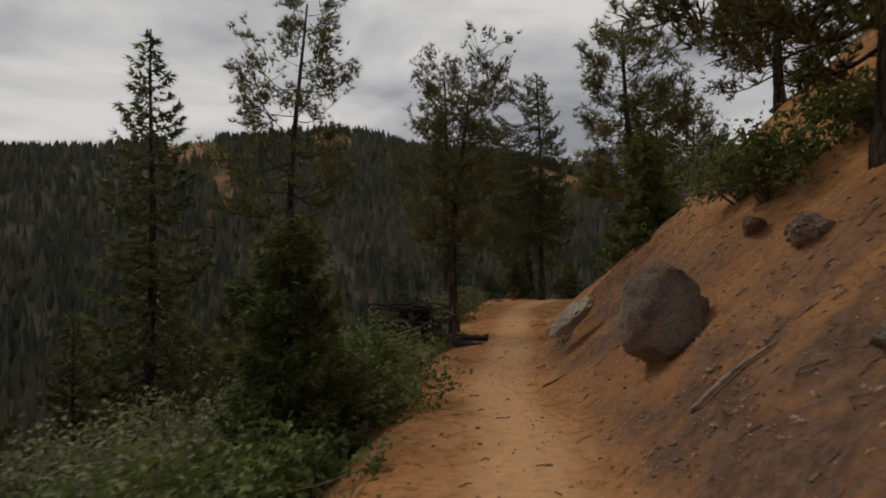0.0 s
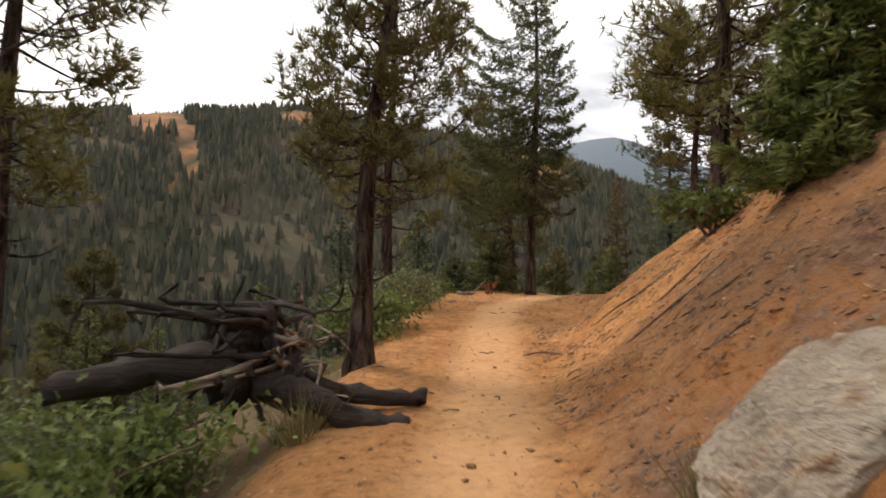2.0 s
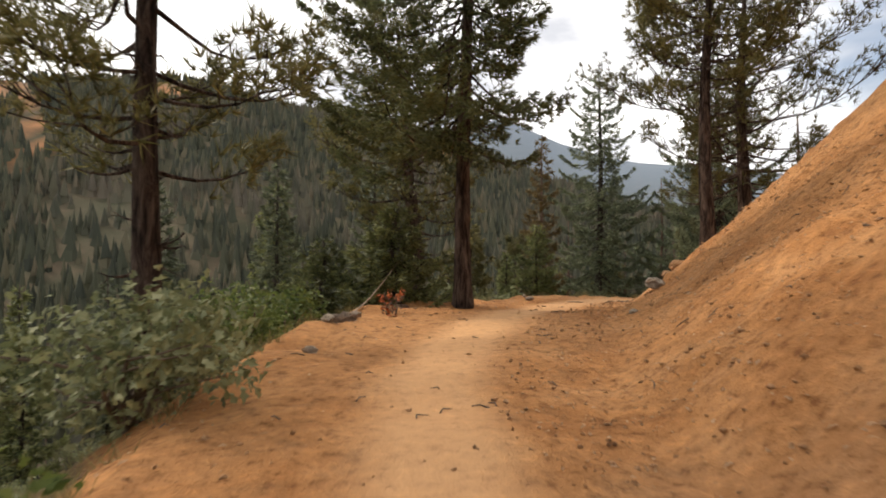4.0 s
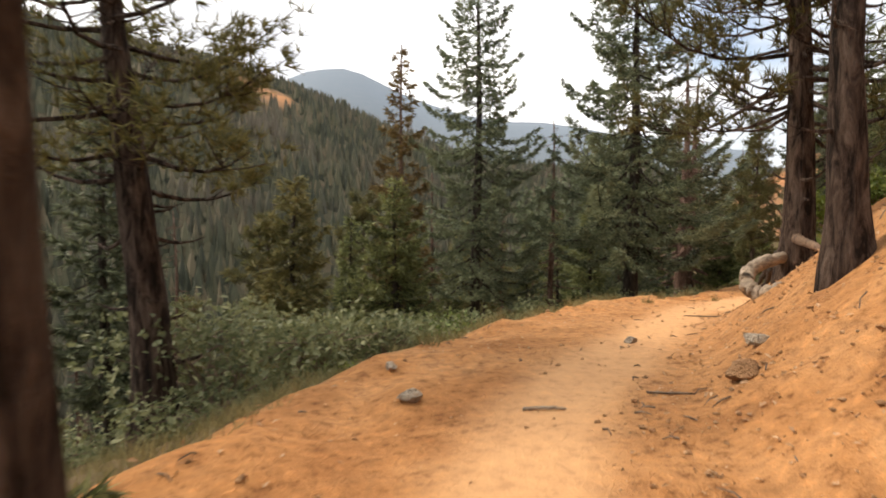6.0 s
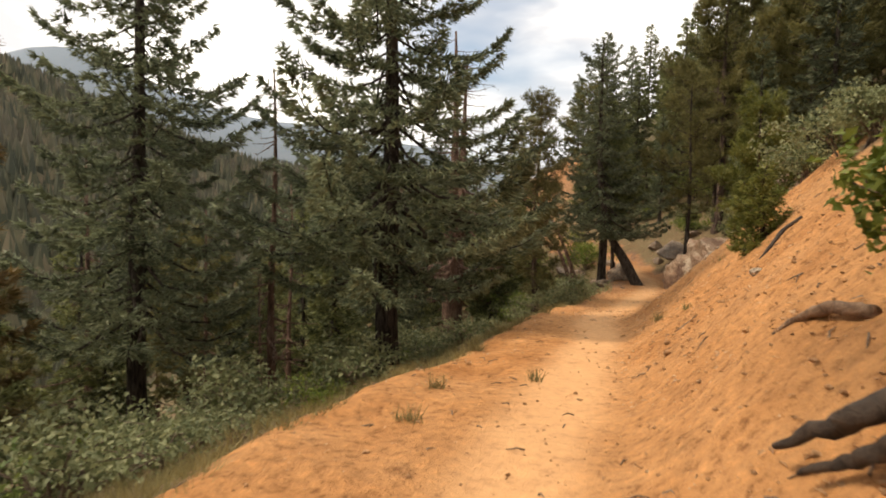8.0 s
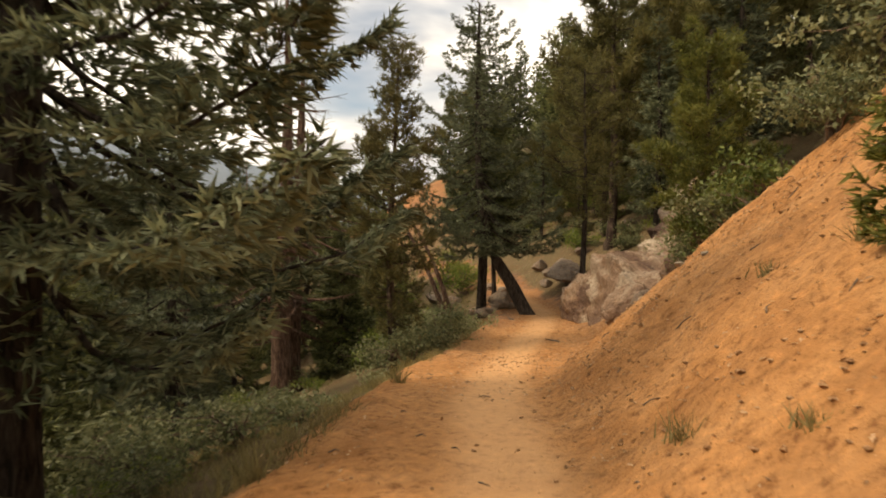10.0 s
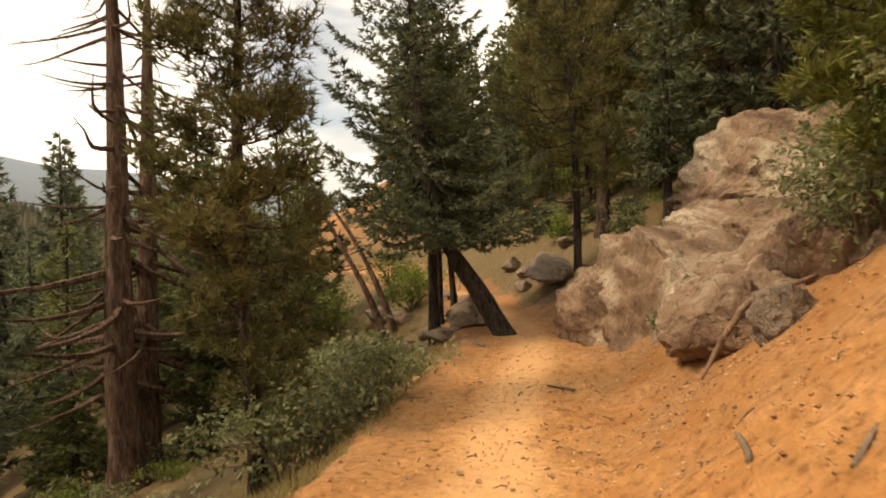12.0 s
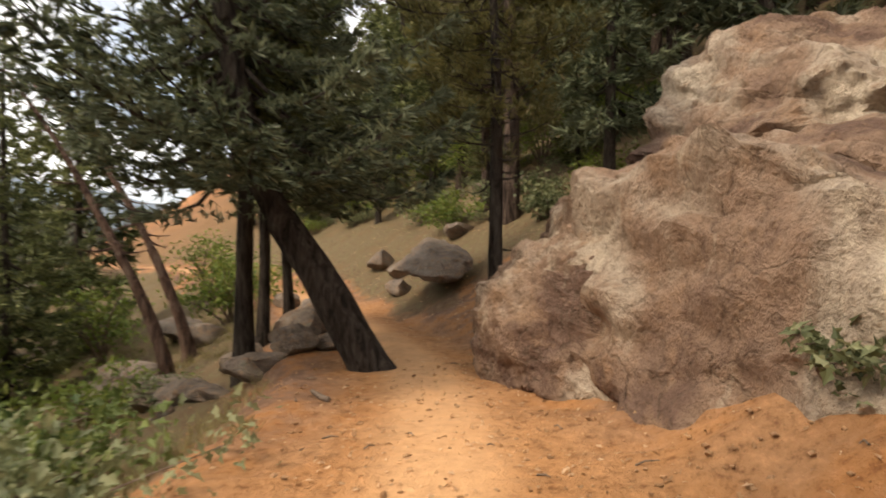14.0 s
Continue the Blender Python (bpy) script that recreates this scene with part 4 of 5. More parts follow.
rock("rock", 9, 2.45, 5.1, (0.13, 0.11, 0.1), 70, ROCK_CLIFF, "pale rock bedded in the bank", sink=0.36)
rock("stone", 7, 1.50, 2.44, (0.075, 0.06, 0.06), 10, ROCK_GREY, "small dark stone on the bank", "stone", sink=0.2)
for n, (x, y, r) in enumerate([(4.85, 10.9, 0.42), (5.5, 11.6, 0.5), (4.6, 10.0, 0.3), (6.0, 12.6, 0.45), (4.1, 9.6, 0.22)]):
    rock("bank_rock", 40 + n, x, y, (r, r * 0.75, r * 0.7), 50 * n, ROCK_CLIFF, "pale weathered rock at the top of the bank", sink=0.3, cuts=9, group="rocks on the bank top")
for n, (x, y, r, m) in enumerate([(1.80, 16.85, 0.13, 0), (1.70, 16.70, 0.11, 0), (1.90, 17.0, 0.10, 1), (1.62, 16.5, 0.10, 1), (1.45, 15.5, 0.08, 1), (2.5, 17.95, 0.1, 0)]):
    rock("edge_stone", 60 + n, x, y, (r * 0.85, r * 0.6, r * 0.45), 37 * n, (ROCK_GREY, ROCK_PALE)[m], "weathered stone along the outer edge of the trail", "stone", sink=0.3, group="edge stones")
for n, (x, y, r, m) in enumerate([(4.51, 19.4, 0.07, 1), (4.28, 16.37, 0.07, 1), (4.82, 16.88, 0.14, 1), (5.92, 18.71, 0.11, 0), (5.77, 17.92, 0.15, 0), (5.4, 17.55, 0.09, 0),
                                  (6.64, 20.16, 0.065, 1), (4.66, 19.96, 0.05, 1), (12.55, 21.83, 0.085, 1), (12.2, 22.4, 0.05, 0), (11.7, 22.2, 0.045, 0), (6.3, 18.9, 0.08, 1),
                                  (7.3, 22.0, 0.035, 0), (16.6, 23.4, 0.05, 1), (17.3, 23.7, 0.06, 1), (18.2, 24.2, 0.09, 1), (18.8, 26.2, 0.03, 0), (0.95, 8.6, 0.03, 0), (0.62, 9.9, 0.03, 0), (1.2, 3.0, 0.04, 0), (1.35, 3.5, 0.03, 1)]):
    rock("stone", 80 + n, x, y, (r * 0.95, r * 0.7, r * 0.5), 61 * n, (PEBBLE, ROCK_PALE)[m], ("brown stone half sunk in orange earth", "pale stone half sunk in orange earth")[m], "stone", sink=0.24, detail=3, group="loose stones")
rock("boulder", 110, 20.05, 24.55, (0.22, 0.20, 0.23), 15, ROCK_GREY, "grey rounded boulder with a root against it", "boulder", sink=0.27, cuts=8)
rock("rock", 111, 21.0, 24.95, (0.62, 0.40, 0.40), 40, ROCK_CLIFF, "pale ochre rock beside a grey boulder", sink=0.27, cuts=9, detail=5, rough=0.16)
rock("rock", 112, 21.2, 24.2, (0.5, 0.4, 0.36), 10, ROCK_CLIFF, "weathered rock under scrub oak", sink=0.3, cuts=9, rough=0.16)
rock("flat_rock", 113, 28.45, 28.55, (0.80, 0.50, 0.24), 30, ROCK_GREY, "flat grey rock jutting from the slope", sink=0.36, cuts=10, tilt=(-8, -16), z=-0.10)
for n, (x, y, r) in enumerate([(25.3, 30.6, 0.34), (25.9, 30.0, 0.28), (25.5, 31.4, 0.30), (26.2, 29.5, 0.33), (26.6, 29.75, 0.26), (26.9, 29.4, 0.2), (25.9, 29.3, 0.18), (27.6, 31.7, 0.3),
                               (28.6, 32.8, 0.42), (26.6, 32.0, 0.36), (25.0, 30.0, 0.2), (24.7, 29.6, 0.16), (27.9, 30.2, 0.22), (28.6, 30.9, 0.25), (29.0, 29.3, 0.24), (30.2, 29.6, 0.3), (31.4, 30.4, 0.34), (30.9, 28.7, 0.26), (25.6, 29.2, 0.2), (25.9, 28.9, 0.16), (24.75, 29.1, 0.18), (24.75, 29.75, 0.16), (25.7, 30.95, 0.26), (24.5, 29.95, 0.13), (25.0, 29.25, 0.12), (24.95, 28.95, 0.2), (25.25, 28.75, 0.17), (24.7, 29.2, 0.22), (25.35, 29.15, 0.25), (25.0, 30.15, 0.24), (26.1, 31.8, 0.34), (32.0, 27.6, 0.3), (33.4, 28.7, 0.26)]):
    rock("gully_rock", 120 + n, x, y, (r * 1.25, r, r * 0.72), 71 * n, ROCK_GREY, "angular grey rock in the gully", sink=0.28, cuts=11, rough=0.12, detail=3, group="rocks of the gully", depth=0.66)


def outcrop():
    root = thing("rock_outcrop", pose(0, 0, 0), "weathered tan rock outcrop rising beside the trail", "rock outcrop")
    for name, seed, at, dims, turn, tip in (
            ("lower_face", 201, (23.95, 25.3, -0.5), (2.75, 1.5, 1.35), 24, (12, -6)),
            ("shoulder", 202, (22.2, 24.4, -0.35), (1.7, 1.05, 0.95), 30, (14, 0)),
            ("buttress", 203, (24.15, 26.45, -0.65), (1.0, 0.6, 0.8), 40, (0, -10)),
            ("mid_face", 206, (25.2, 24.2, 0.0), (2.3, 1.5, 1.1), 20, (8, -8)),
            ("upper_block", 204, (27.2, 24.0, 1.15), (2.6, 1.9, 1.55), 15, (8, -14)),
            ("crest", 207, (20.7, 23.3, 0.3), (1.3, 0.8, 0.8), 28, (0, 6)),
            ("top_slab", 205, (24.2, 22.6, 1.0), (1.5, 1.1, 0.8), 60, (0, 0))):
        p, f = rock_shape(seed, dims, 18, 0.10, 6, 0.80)
        q = p / np.array(dims)
        # weathered layering and cracks
        ledge = np.abs(((q[:, 2] * 2.6 + 0.35 * noise3(q, 2.2, seed)) % 1.0) - 0.5)
        crack = np.abs(noise3(q * np.array([1, 1, 0.5]), 3.4, seed + 9))
        chips = fbm(q[:, 0] * 8 + q[:, 2] * 4, q[:, 1] * 8 - q[:, 2] * 6, 5, seed)
        blocks = np.floor(3.0 * (fbm(q[:, 0] * 4.5 + q[:, 2] * 2, q[:, 2] * 4.0 - q[:, 1] * 3, 3, seed + 4) + 0.5)) / 3.0
        p = p * (1 + 0.02 * np.clip((ledge - 0.1) * 4, -1, 1) - 0.03 * np.clip(1 - crack * 6, 0, 1) + 0.085 * chips + 0.07 * (blocks - 0.5))[:, None]
        ob = part(name, p, f, ROCK_CLIFF, root, smooth=True)
        ob.data.set_sharp_from_angle(angle=radians(38))
        ob.matrix_local = pose(*at, tip[0], tip[1], turn)
    return root


outcrop()


# ---- fallen wood and bared roots ----
def lay(points, lift=0.0):
    return [(x, y, height(x, y) + lift + dz) for x, y, dz in points]


def fallen_log():
    base = (-0.14, 9.62, height(-0.14, 9.62) + 0.24)
    root = thing("fallen_tree", pose(*base), "uprooted fallen tree with a charred splayed root plate", "fallen tree")
    rng = np.random.default_rng(77)

    def piece(name, pts, radii, mat, label="", n=12, sides=8):
        line = curve_line(pts, n)
        v, f = tube(line, np.interp(np.linspace(0, 1, n), np.linspace(0, 1, len(radii)), radii), sides, rng, 0.24)
        v = v + rng.normal(0, 0.006, v.shape)
        part(name, v, f, mat, root, label, True)

    piece("log", [(0.05, -0.05, 0.26), (-0.4, -0.10, 0.25), (-0.75, -0.14, 0.20), (-1.1, -0.18, 0.12)], [0.11, 0.10, 0.085, 0.07], WOOD_CHAR, "charred log")
    piece("butt", [(0.02, -0.1, 0.22), (0.30, -0.26, 0.12), (0.60, -0.36, 0.03), (0.84, -0.38, 0.0)], [0.10, 0.075, 0.06, 0.045], WOOD_CHAR, "charred split root")
    piece("butt", [(0.1, 0.0, 0.2), (0.45, -0.10, 0.12), (0.75, -0.12, 0.10), (0.93, -0.10, 0.10)], [0.07, 0.055, 0.05, 0.05], WOOD_CHAR, "charred split root")
    for i in range(34):
        a = rng.uniform(0, 6.28)
        r = rng.uniform(0.25, 0.5)
        tip = np.array([0.32 * rng.normal() - 0.1, -0.1 + math.cos(a) * r, 0.30 + math.sin(a) * r * 0.75])
        mid = np.array([0.1 * rng.normal(), -0.08 + math.cos(a) * r * 0.45, 0.36 + math.sin(a) * r * 0.45])
        mid = mid + rng.normal(0, 0.05, 3)
        end = tip + rng.normal(0, 0.13, 3)
        piece("root", [(0, -0.05, 0.36), mid, tip, end], [rng.uniform(0.02, 0.045), 0.02, 0.010, 0.002], WOOD_GREY if i % 4 == 0 else WOOD_CHAR, n=9, sides=6)
    for i in range(10):
        a, r = rng.uniform(0, 6.28), rng.uniform(0.25, 0.45)
        tip = np.array([0.2 + 0.15 * rng.normal(), -0.05 + math.cos(a) * r, 0.36 + math.sin(a) * r * 0.7])
        piece("rootlet", [(0.1, -0.05 + 0.2 * math.cos(a), 0.36 + 0.2 * math.sin(a)), tip * 0.6 + np.array([0.1, 0, 0.14]) + rng.normal(0, 0.05, 3), tip, tip + rng.normal(0, 0.1, 3)], [0.011, 0.009, 0.006, 0.002], WOOD_GREY, n=9, sides=5)
    v, f = rock_shape(55, (0.22, 0.28, 0.22), 8, 0.9, 4)
    for k, (dx, dy, dz, r) in enumerate([(-0.3, 0.12, 0.42, 0.10), (0.08, -0.16, 0.42, 0.09), (-0.12, 0.1, 0.48, 0.11), (0.2, -0.2, 0.2, 0.10)]):
        q, fq = rock_shape(56 + k, (r * 0.6, r * 0.7, r * 1.7), 10, 0.8, 3)
        part("splinter", q + np.array([dx, dy, dz]), fq, WOOD_CHAR, root)
    part("root_plate", v + np.array([-0.05, -0.02, 0.30]), f, WOOD_CHAR, root, "charred root plate", True)
    return root


fallen_log()
limb("exposed_root", [(8.55, 20.22, 0.76), (8.34, 20.24, 0.73), (8.12, 20.22, 0.69), (7.95, 20.18, 0.62), (7.87, 20.10, 0.53), (7.87, 19.97, 0.49), (7.98, 19.78, 0.60), (8.15, 19.58, 0.78)],
     [0.05, 0.055, 0.055, 0.058, 0.06, 0.062, 0.055, 0.04], WOOD_GREY, "pale weathered looping root bared by erosion", "tree root", 12, 3, 44, 0.025, group="roots of the big pine")
limb("exposed_root", [(8.66, 20.30, 0.86), (8.74, 20.44, 0.74), (8.86, 20.58, 0.64), (8.96, 20.72, 0.53), (9.08, 20.88, 0.40)], [0.05, 0.045, 0.036, 0.028, 0.010], WOOD_CHAR,
     "dark gnarled root reaching down to the trail", "tree root", 10, 4, 24, 0.12, group="roots of the big pine")
limb("exposed_root", [(8.72, 20.38, 0.72), (8.80, 20.56, 0.58), (8.92, 20.66, 0.47), (8.97, 20.80, 0.38)], [0.035, 0.028, 0.02, 0.007], WOOD_CHAR,
     "dark gnarled root reaching down to the trail", "tree root", 9, 8, 20, 0.12, group="roots of the big pine")
limb("exposed_root", lay([(9.85, 20.75, 0.02), (10.05, 20.95, 0.05), (10.3, 21.18, 0.0)]), [0.03, 0.026, 0.008], ROOT_WOOD,
     "brown root half buried in the cut bank", "tree root", 9, 5, 18, 0.10, group="roots of the big pine")
limb("exposed_root", [(8.55, 20.15, 0.92), (8.35, 19.98, 0.90), (8.12, 19.72, 0.88), (7.85, 19.45, 0.86)], [0.05, 0.035, 0.03, 0.012], ROOT_WOOD,
     "brown root running along the cut bank", "tree root", 9, 6, 18, 0.10, group="roots of the big pine")
limb("exposed_root", [(20.75, 24.30, 0.10), (20.52, 24.50, 0.04), (20.36, 24.72, -0.04), (20.28, 24.86, -0.22), (20.30, 24.96, -0.40), (20.18, 25.04, -0.55)], [0.018, 0.022, 0.024, 0.022, 0.02, 0.008], ROOT_WOOD,
     "brown root hanging over a pale rock", "tree root", 9, 7, 24, 0.08)
BANK_ROOTS = [[(2.75, 9.40), (2.50, 9.62), (2.22, 9.70), (1.95, 9.86), (1.72, 9.90)], [(2.8, 10.15), (2.55, 10.22), (2.4, 10.4), (2.1, 10.42)], [(2.5, 9.15), (2.32, 9.3), (2.2, 9.34)],
              [(2.9, 10.95), (2.7, 11.05), (2.45, 11.2), (2.3, 11.22)], [(1.95, 10.9), (1.8, 11.02), (1.6, 11.06)], [(2.1, 8.45), (1.95, 8.6), (1.85, 8.62)]]
for n, pts in enumerate(BANK_ROOTS):
    limb("bank_root", lay([(x, y, 0.018 * ((k + n) % 3) - 0.012) for k, (x, y) in enumerate(pts)], 0.0), [0.004, 0.009, 0.007, 0.002], ROOT_WOOD,
         "dark weathered root lying across the eroded bank", "tree root", 7, 20 + n, 16, 0.14, group="roots across the bank")
limb("bank_root", lay([(13.85, 21.8, 0.0), (13.68, 21.9, 0.07), (13.52, 21.94, 0.06), (13.36, 22.06, 0.0)]), [0.012, 0.02, 0.018, 0.006], WOOD_CHAR,
     "dark curved root on the bare bank", "tree root", 7, 31, 16, 0.1)
limb("dead_branch", [(1.75, 16.95, height(1.75, 16.95) - 0.03), (2.05, 17.55, 0.42), (2.3, 17.95, 0.62), (2.52, 18.35, 0.82)], [0.010, 0.009, 0.006, 0.003], WOOD_GREY,
     "pale dead branch leaning from the trail edge", "branch", 7, 32, 18, 0.08)
STICKS = [((4.92, 19.08), (5.10, 19.0), 0.009, 1), ((5.6, 19.0), (5.75, 18.85), 0.007, 0), ((12.65, 22.5), (12.75, 22.35), 0.007, 0), ((17.6, 24.5), (17.9, 24.4), 0.012, 0),
          ((18.2, 24.75), (18.5, 24.8), 0.014, 0), ((1.15, 3.3), (1.5, 3.15), 0.012, 1), ((1.5, 5.3), (1.75, 5.6), 0.012, 0), ((0.95, 6.0), (1.2, 6.2), 0.01, 0), ((21.3, 26.2), (21.45, 26.5), 0.015, 0), ((23.3, 27.9), (23.5, 28.1), 0.02, 0), ((9.0, 21.25), (8.75, 21.5), 0.008, 0)]
for n, ((x0, y0), (x1, y1), r, pale) in enumerate(STICKS):
    limb("stick", lay([(x0, y0, r), ((x0 + x1) / 2 + 0.02, (y0 + y1) / 2, r * 1.3), (x1, y1, r)]), [r, r * 0.9, r * 0.6], (TWIG, WOOD_GREY)[pale],
         ("thin brown stick lying on the dirt", "pale dry stick lying on the dirt")[pale], "stick", 6, 50 + n, 9, 0.1, group="loose sticks")

# ---- shrubs ----
OAKS = [(-0.62, 5.55, 1.0, 0.78, 0), (-0.62, 6.5, 1.1, 0.92, 0), (-0.78, 7.35, 1.2, 1.02, 0), (-1.35, 6.7, 1.3, 1.25, 0), (-1.5, 7.9, 1.3, 1.2, 0), (-0.70, 8.35, 1.0, 0.80, 0), (-1.2, 9.0, 1.2, 0.9, 1), (-0.75, 9.35, 0.9, 0.55, 0), (-1.3, 10.0, 1.0, 0.6, 0),
        (-1.15, 2.75, 1.1, 0.62, 0), (-0.85, 3.7, 0.8, 0.5, 0), (-1.9, 3.3, 1.2, 0.75, 1), (-1.8, 1.9, 1.1, 0.7, 0), (-0.95, 4.4, 0.7, 0.55, 0), (-2.3, 4.6, 1.3, 0.9, 1), (-2.2, 5.9, 1.3, 1.0, 1),
        (9.75, 20.55, 0.45, 0.55, 2), (10.05, 20.4, 0.5, 0.5, 2), (2.85, 5.6, 1.3, 0.62, 0), (3.4, 5.0, 1.0, 0.5, 0), (3.1, 6.5, 1.0, 0.5, 1), (3.2, 10.9, 0.7, 0.4, 0), (3.5, 9.9, 0.8, 0.4, 1),
        (4.1, 22.2, 1.5, 1.05, 1), (5.0, 23.0, 1.3, 0.9, 1), (5.9, 23.2, 1.1, 0.7, 1), (1.3, 17.7, 0.8, 0.7, 0), (1.0, 16.9, 0.9, 0.8, 0), (0.6, 14.6, 1.0, 0.7, 1), (0.35, 12.6, 1.0, 0.6, 0),
        (20.45, 27.95, 1.3, 0.75, 1), (21.5, 28.6, 1.4, 0.85, 1), (19.5, 28.0, 1.1, 0.7, 1), (22.4, 29.3, 1.2, 0.8, 0), (20.75, 23.95, 1.2, 1.1, 1), (20.0, 23.7, 1.2, 0.95, 0), (21.5, 23.7, 1.2, 1.1, 1), (19.3, 23.4, 1.0, 0.6, 1),
        (18.6, 23.1, 0.9, 0.55, 0), (17.6, 22.5, 0.9, 0.55, 1), (16.4, 21.9, 1.0, 0.6, 1), (15.4, 21.4, 0.9, 0.6, 1), (22.35, 25.5, 0.36, 0.24, 1), (21.75, 25.2, 0.34, 0.22, 1),
        (28.2, 33.9, 1.6, 1.3, 2), (26.5, 34.5, 1.5, 1.2, 2), (30.4, 32.6, 1.2, 0.7, 2), (31.5, 29.0, 1.2, 0.6, 2), (24.0, 31.6, 1.0, 0.6, 1), (7.2, 25.2, 1.4, 0.8, 1), (8.8, 26.0, 1.5, 0.9, 1), (11.0, 27.0, 1.5, 0.9, 1), (12.2, 26.2, 1.2, 0.7, 1), (14.8, 28.0, 1.2, 0.7, 1), (22.9, 31.0, 1.2, 0.8, 2), (28.6, 31.9, 1.3, 1.0, 2), (30.6, 33.6, 1.5, 1.3, 2), (33.5, 27.4, 1.6, 1.3, 2), (35.0, 29.5, 1.6, 1.2, 2), (32.6, 25.9, 1.4, 1.1, 2), (30.6, 27.2, 0.9, 0.5, 1), (31.9, 28.2, 1.0, 0.6, 1), (36.5, 31.5, 1.6, 1.3, 2), (29.4, 27.0, 0.8, 0.4, 1), (33.0, 30.0, 1.1, 0.7, 1)]
LEAFY = (OAK_LEAF, OAK_DULL, OAK_BRIGHT)
for n, (x, y, w, h, k) in enumerate(OAKS):
    near = min((x - r[1]) ** 2 + (y - r[2]) ** 2 for r in PATH) < 9
    plant(shrub(300 + n, w, h, int((1900 if near else 900) * w), 0.066 if near else 0.085, LEAFY[k], TWIG, name="scrub_oak"), x, y,
          ("leafy green scrub oak with lobed leaves", "dusty green shrub with small leaves", "bright yellow-green leafy scrub oak")[k], "shrub", group="scrub along the trail")
plant(shrub(390, 0.2, 0.42, 16, 0.06, LEAF_ORANGE, TWIG, stems=4, name="turning_shrub"), -0.52, 5.25, "small shrub with orange autumn leaves", "shrub")
plant(shrub(391, 0.22, 0.30, 60, 0.05, LEAF_RED, TWIG, stems=5, name="turning_shrub"), 2.2, 17.15, "small shrub with reddish autumn leaves", "shrub")

SCRUB = [shrub(400 + n, w, h, m, s, mat, TWIG, stems=7, name="low_scrub") for n, (w, h, m, s, mat) in enumerate(
    [(1.1, 0.55, 700, 0.075, OAK_DULL), (1.3, 0.75, 850, 0.08, OAK_LEAF), (0.9, 0.4, 520, 0.07, OAK_DULL), (1.2, 0.6, 650, 0.08, OAK_BRIGHT)])]
for n, ob in enumerate(SCRUB):
    tagged(ob, ("dusty green low scrub on the slope", "green low scrub on the slope", "sparse grey-green low scrub on the slope", "yellow-green low scrub on the slope")[n], "shrub", "low scrub on the slope")
    x, y = (5.5, 7.5, 9.6, 11.5)[n], (24.6, 24.9, 25.6, 26.2)[n]
    ob.location = (x, y, height(x, y) - 0.03)
scrub_rng = np.random.default_rng(31)
for n in range(215):
    s = scrub_rng.uniform(-2, 46) if n < 70 else (scrub_rng.uniform(19, 44) if n < 160 else scrub_rng.uniform(41, 54))
    u = -scrub_rng.uniform(1.9, 11) if n < 160 else scrub_rng.uniform(2.5, 10)
    if n >= 160 and s < 24:
        continue
    k = min(np.searchsorted(TRACK_S, s), len(TRACK) - 2)
    d = unit(TRACK[k + 1, :2] - TRACK[k, :2])
    x, y = TRACK[k, 0] + d[1] * u, TRACK[k, 1] - d[0] * u
    if abs(along(np.array([x]), np.array([y]))[1][0]) < 1.8:
        continue
    plant_copy(SCRUB[(0, 2, 2, 0, 2, 3)[n % 6]], x, y, scrub_rng.uniform(0.45, 0.95), scrub_rng.uniform(0, 360), 0.03)


# ---- grass, loose stones, dry leaves and twigs ----
def tuft(seed, blades, tall, name="grass_tuft"):
    rng = np.random.default_rng(seed)
    at = np.column_stack([rng.normal(0, 0.03, (blades, 2)), np.full(blades, -0.01)])
    d = unit(np.column_stack([rng.normal(0, 0.5, (blades, 2)), np.ones(blades)]))
    v, f = tufts(at, d, 1, tall, 0.008, 0.05, rng)
    return new(name, mesh_of(name, v, f, GRASS))


TUFTS = [(1.55, 7.75, 0.2), (13.55, 22.72, 0.1), (11.0, 22.9, 0.12), (13.9, 23.15, 0.14), (10.2, 23.15, 0.14), (9.5, 22.75, 0.12), (12.1, 24.3, 0.2), (13.3, 24.9, 0.22), (17.2, 26.6, 0.22), (16.4, 26.2, 0.2), (15.7, 25.7, 0.18),
         (5.2, 20.6, 0.12), (6.4, 21.5, 0.14), (0.15, 9.1, 0.3), (0.22, 9.25, 0.28), (0.05, 9.3, 0.26), (17.9, 27.0, 0.25), (15.2, 22.9, 0.12), (14.6, 22.5, 0.14), (8.0, 22.5, 0.12), (18.4, 27.4, 0.25), (0.1, 10.5, 0.22)]
for n, (x, y, h) in enumerate(TUFTS):
    plant(tuft(500 + n, 60, h), x, y, "dry yellowish grass tuft on the dirt", "grass", sink=0.01, group="grass tufts")

grit_rng = np.random.default_rng(41)
edge_rng = np.random.default_rng(43)


def scatter(count, s_lo, s_hi, u_lo, u_hi, power=1.0):
    s = grit_rng.uniform(s_lo, s_hi, count)
    u = u_lo + (u_hi - u_lo) * grit_rng.uniform(0, 1, count) ** power
    x, y = np.interp(s, TRACK_S, TRACK[:, 0]), np.interp(s, TRACK_S, TRACK[:, 1])
    dx, dy = np.interp(s + 0.2, TRACK_S, TRACK[:, 0]) - x, np.interp(s + 0.2, TRACK_S, TRACK[:, 1]) - y
    l = np.hypot(dx, dy)
    x, y = x + dy / l * u, y - dx / l * u
    return x, y, land(x, y)[0]


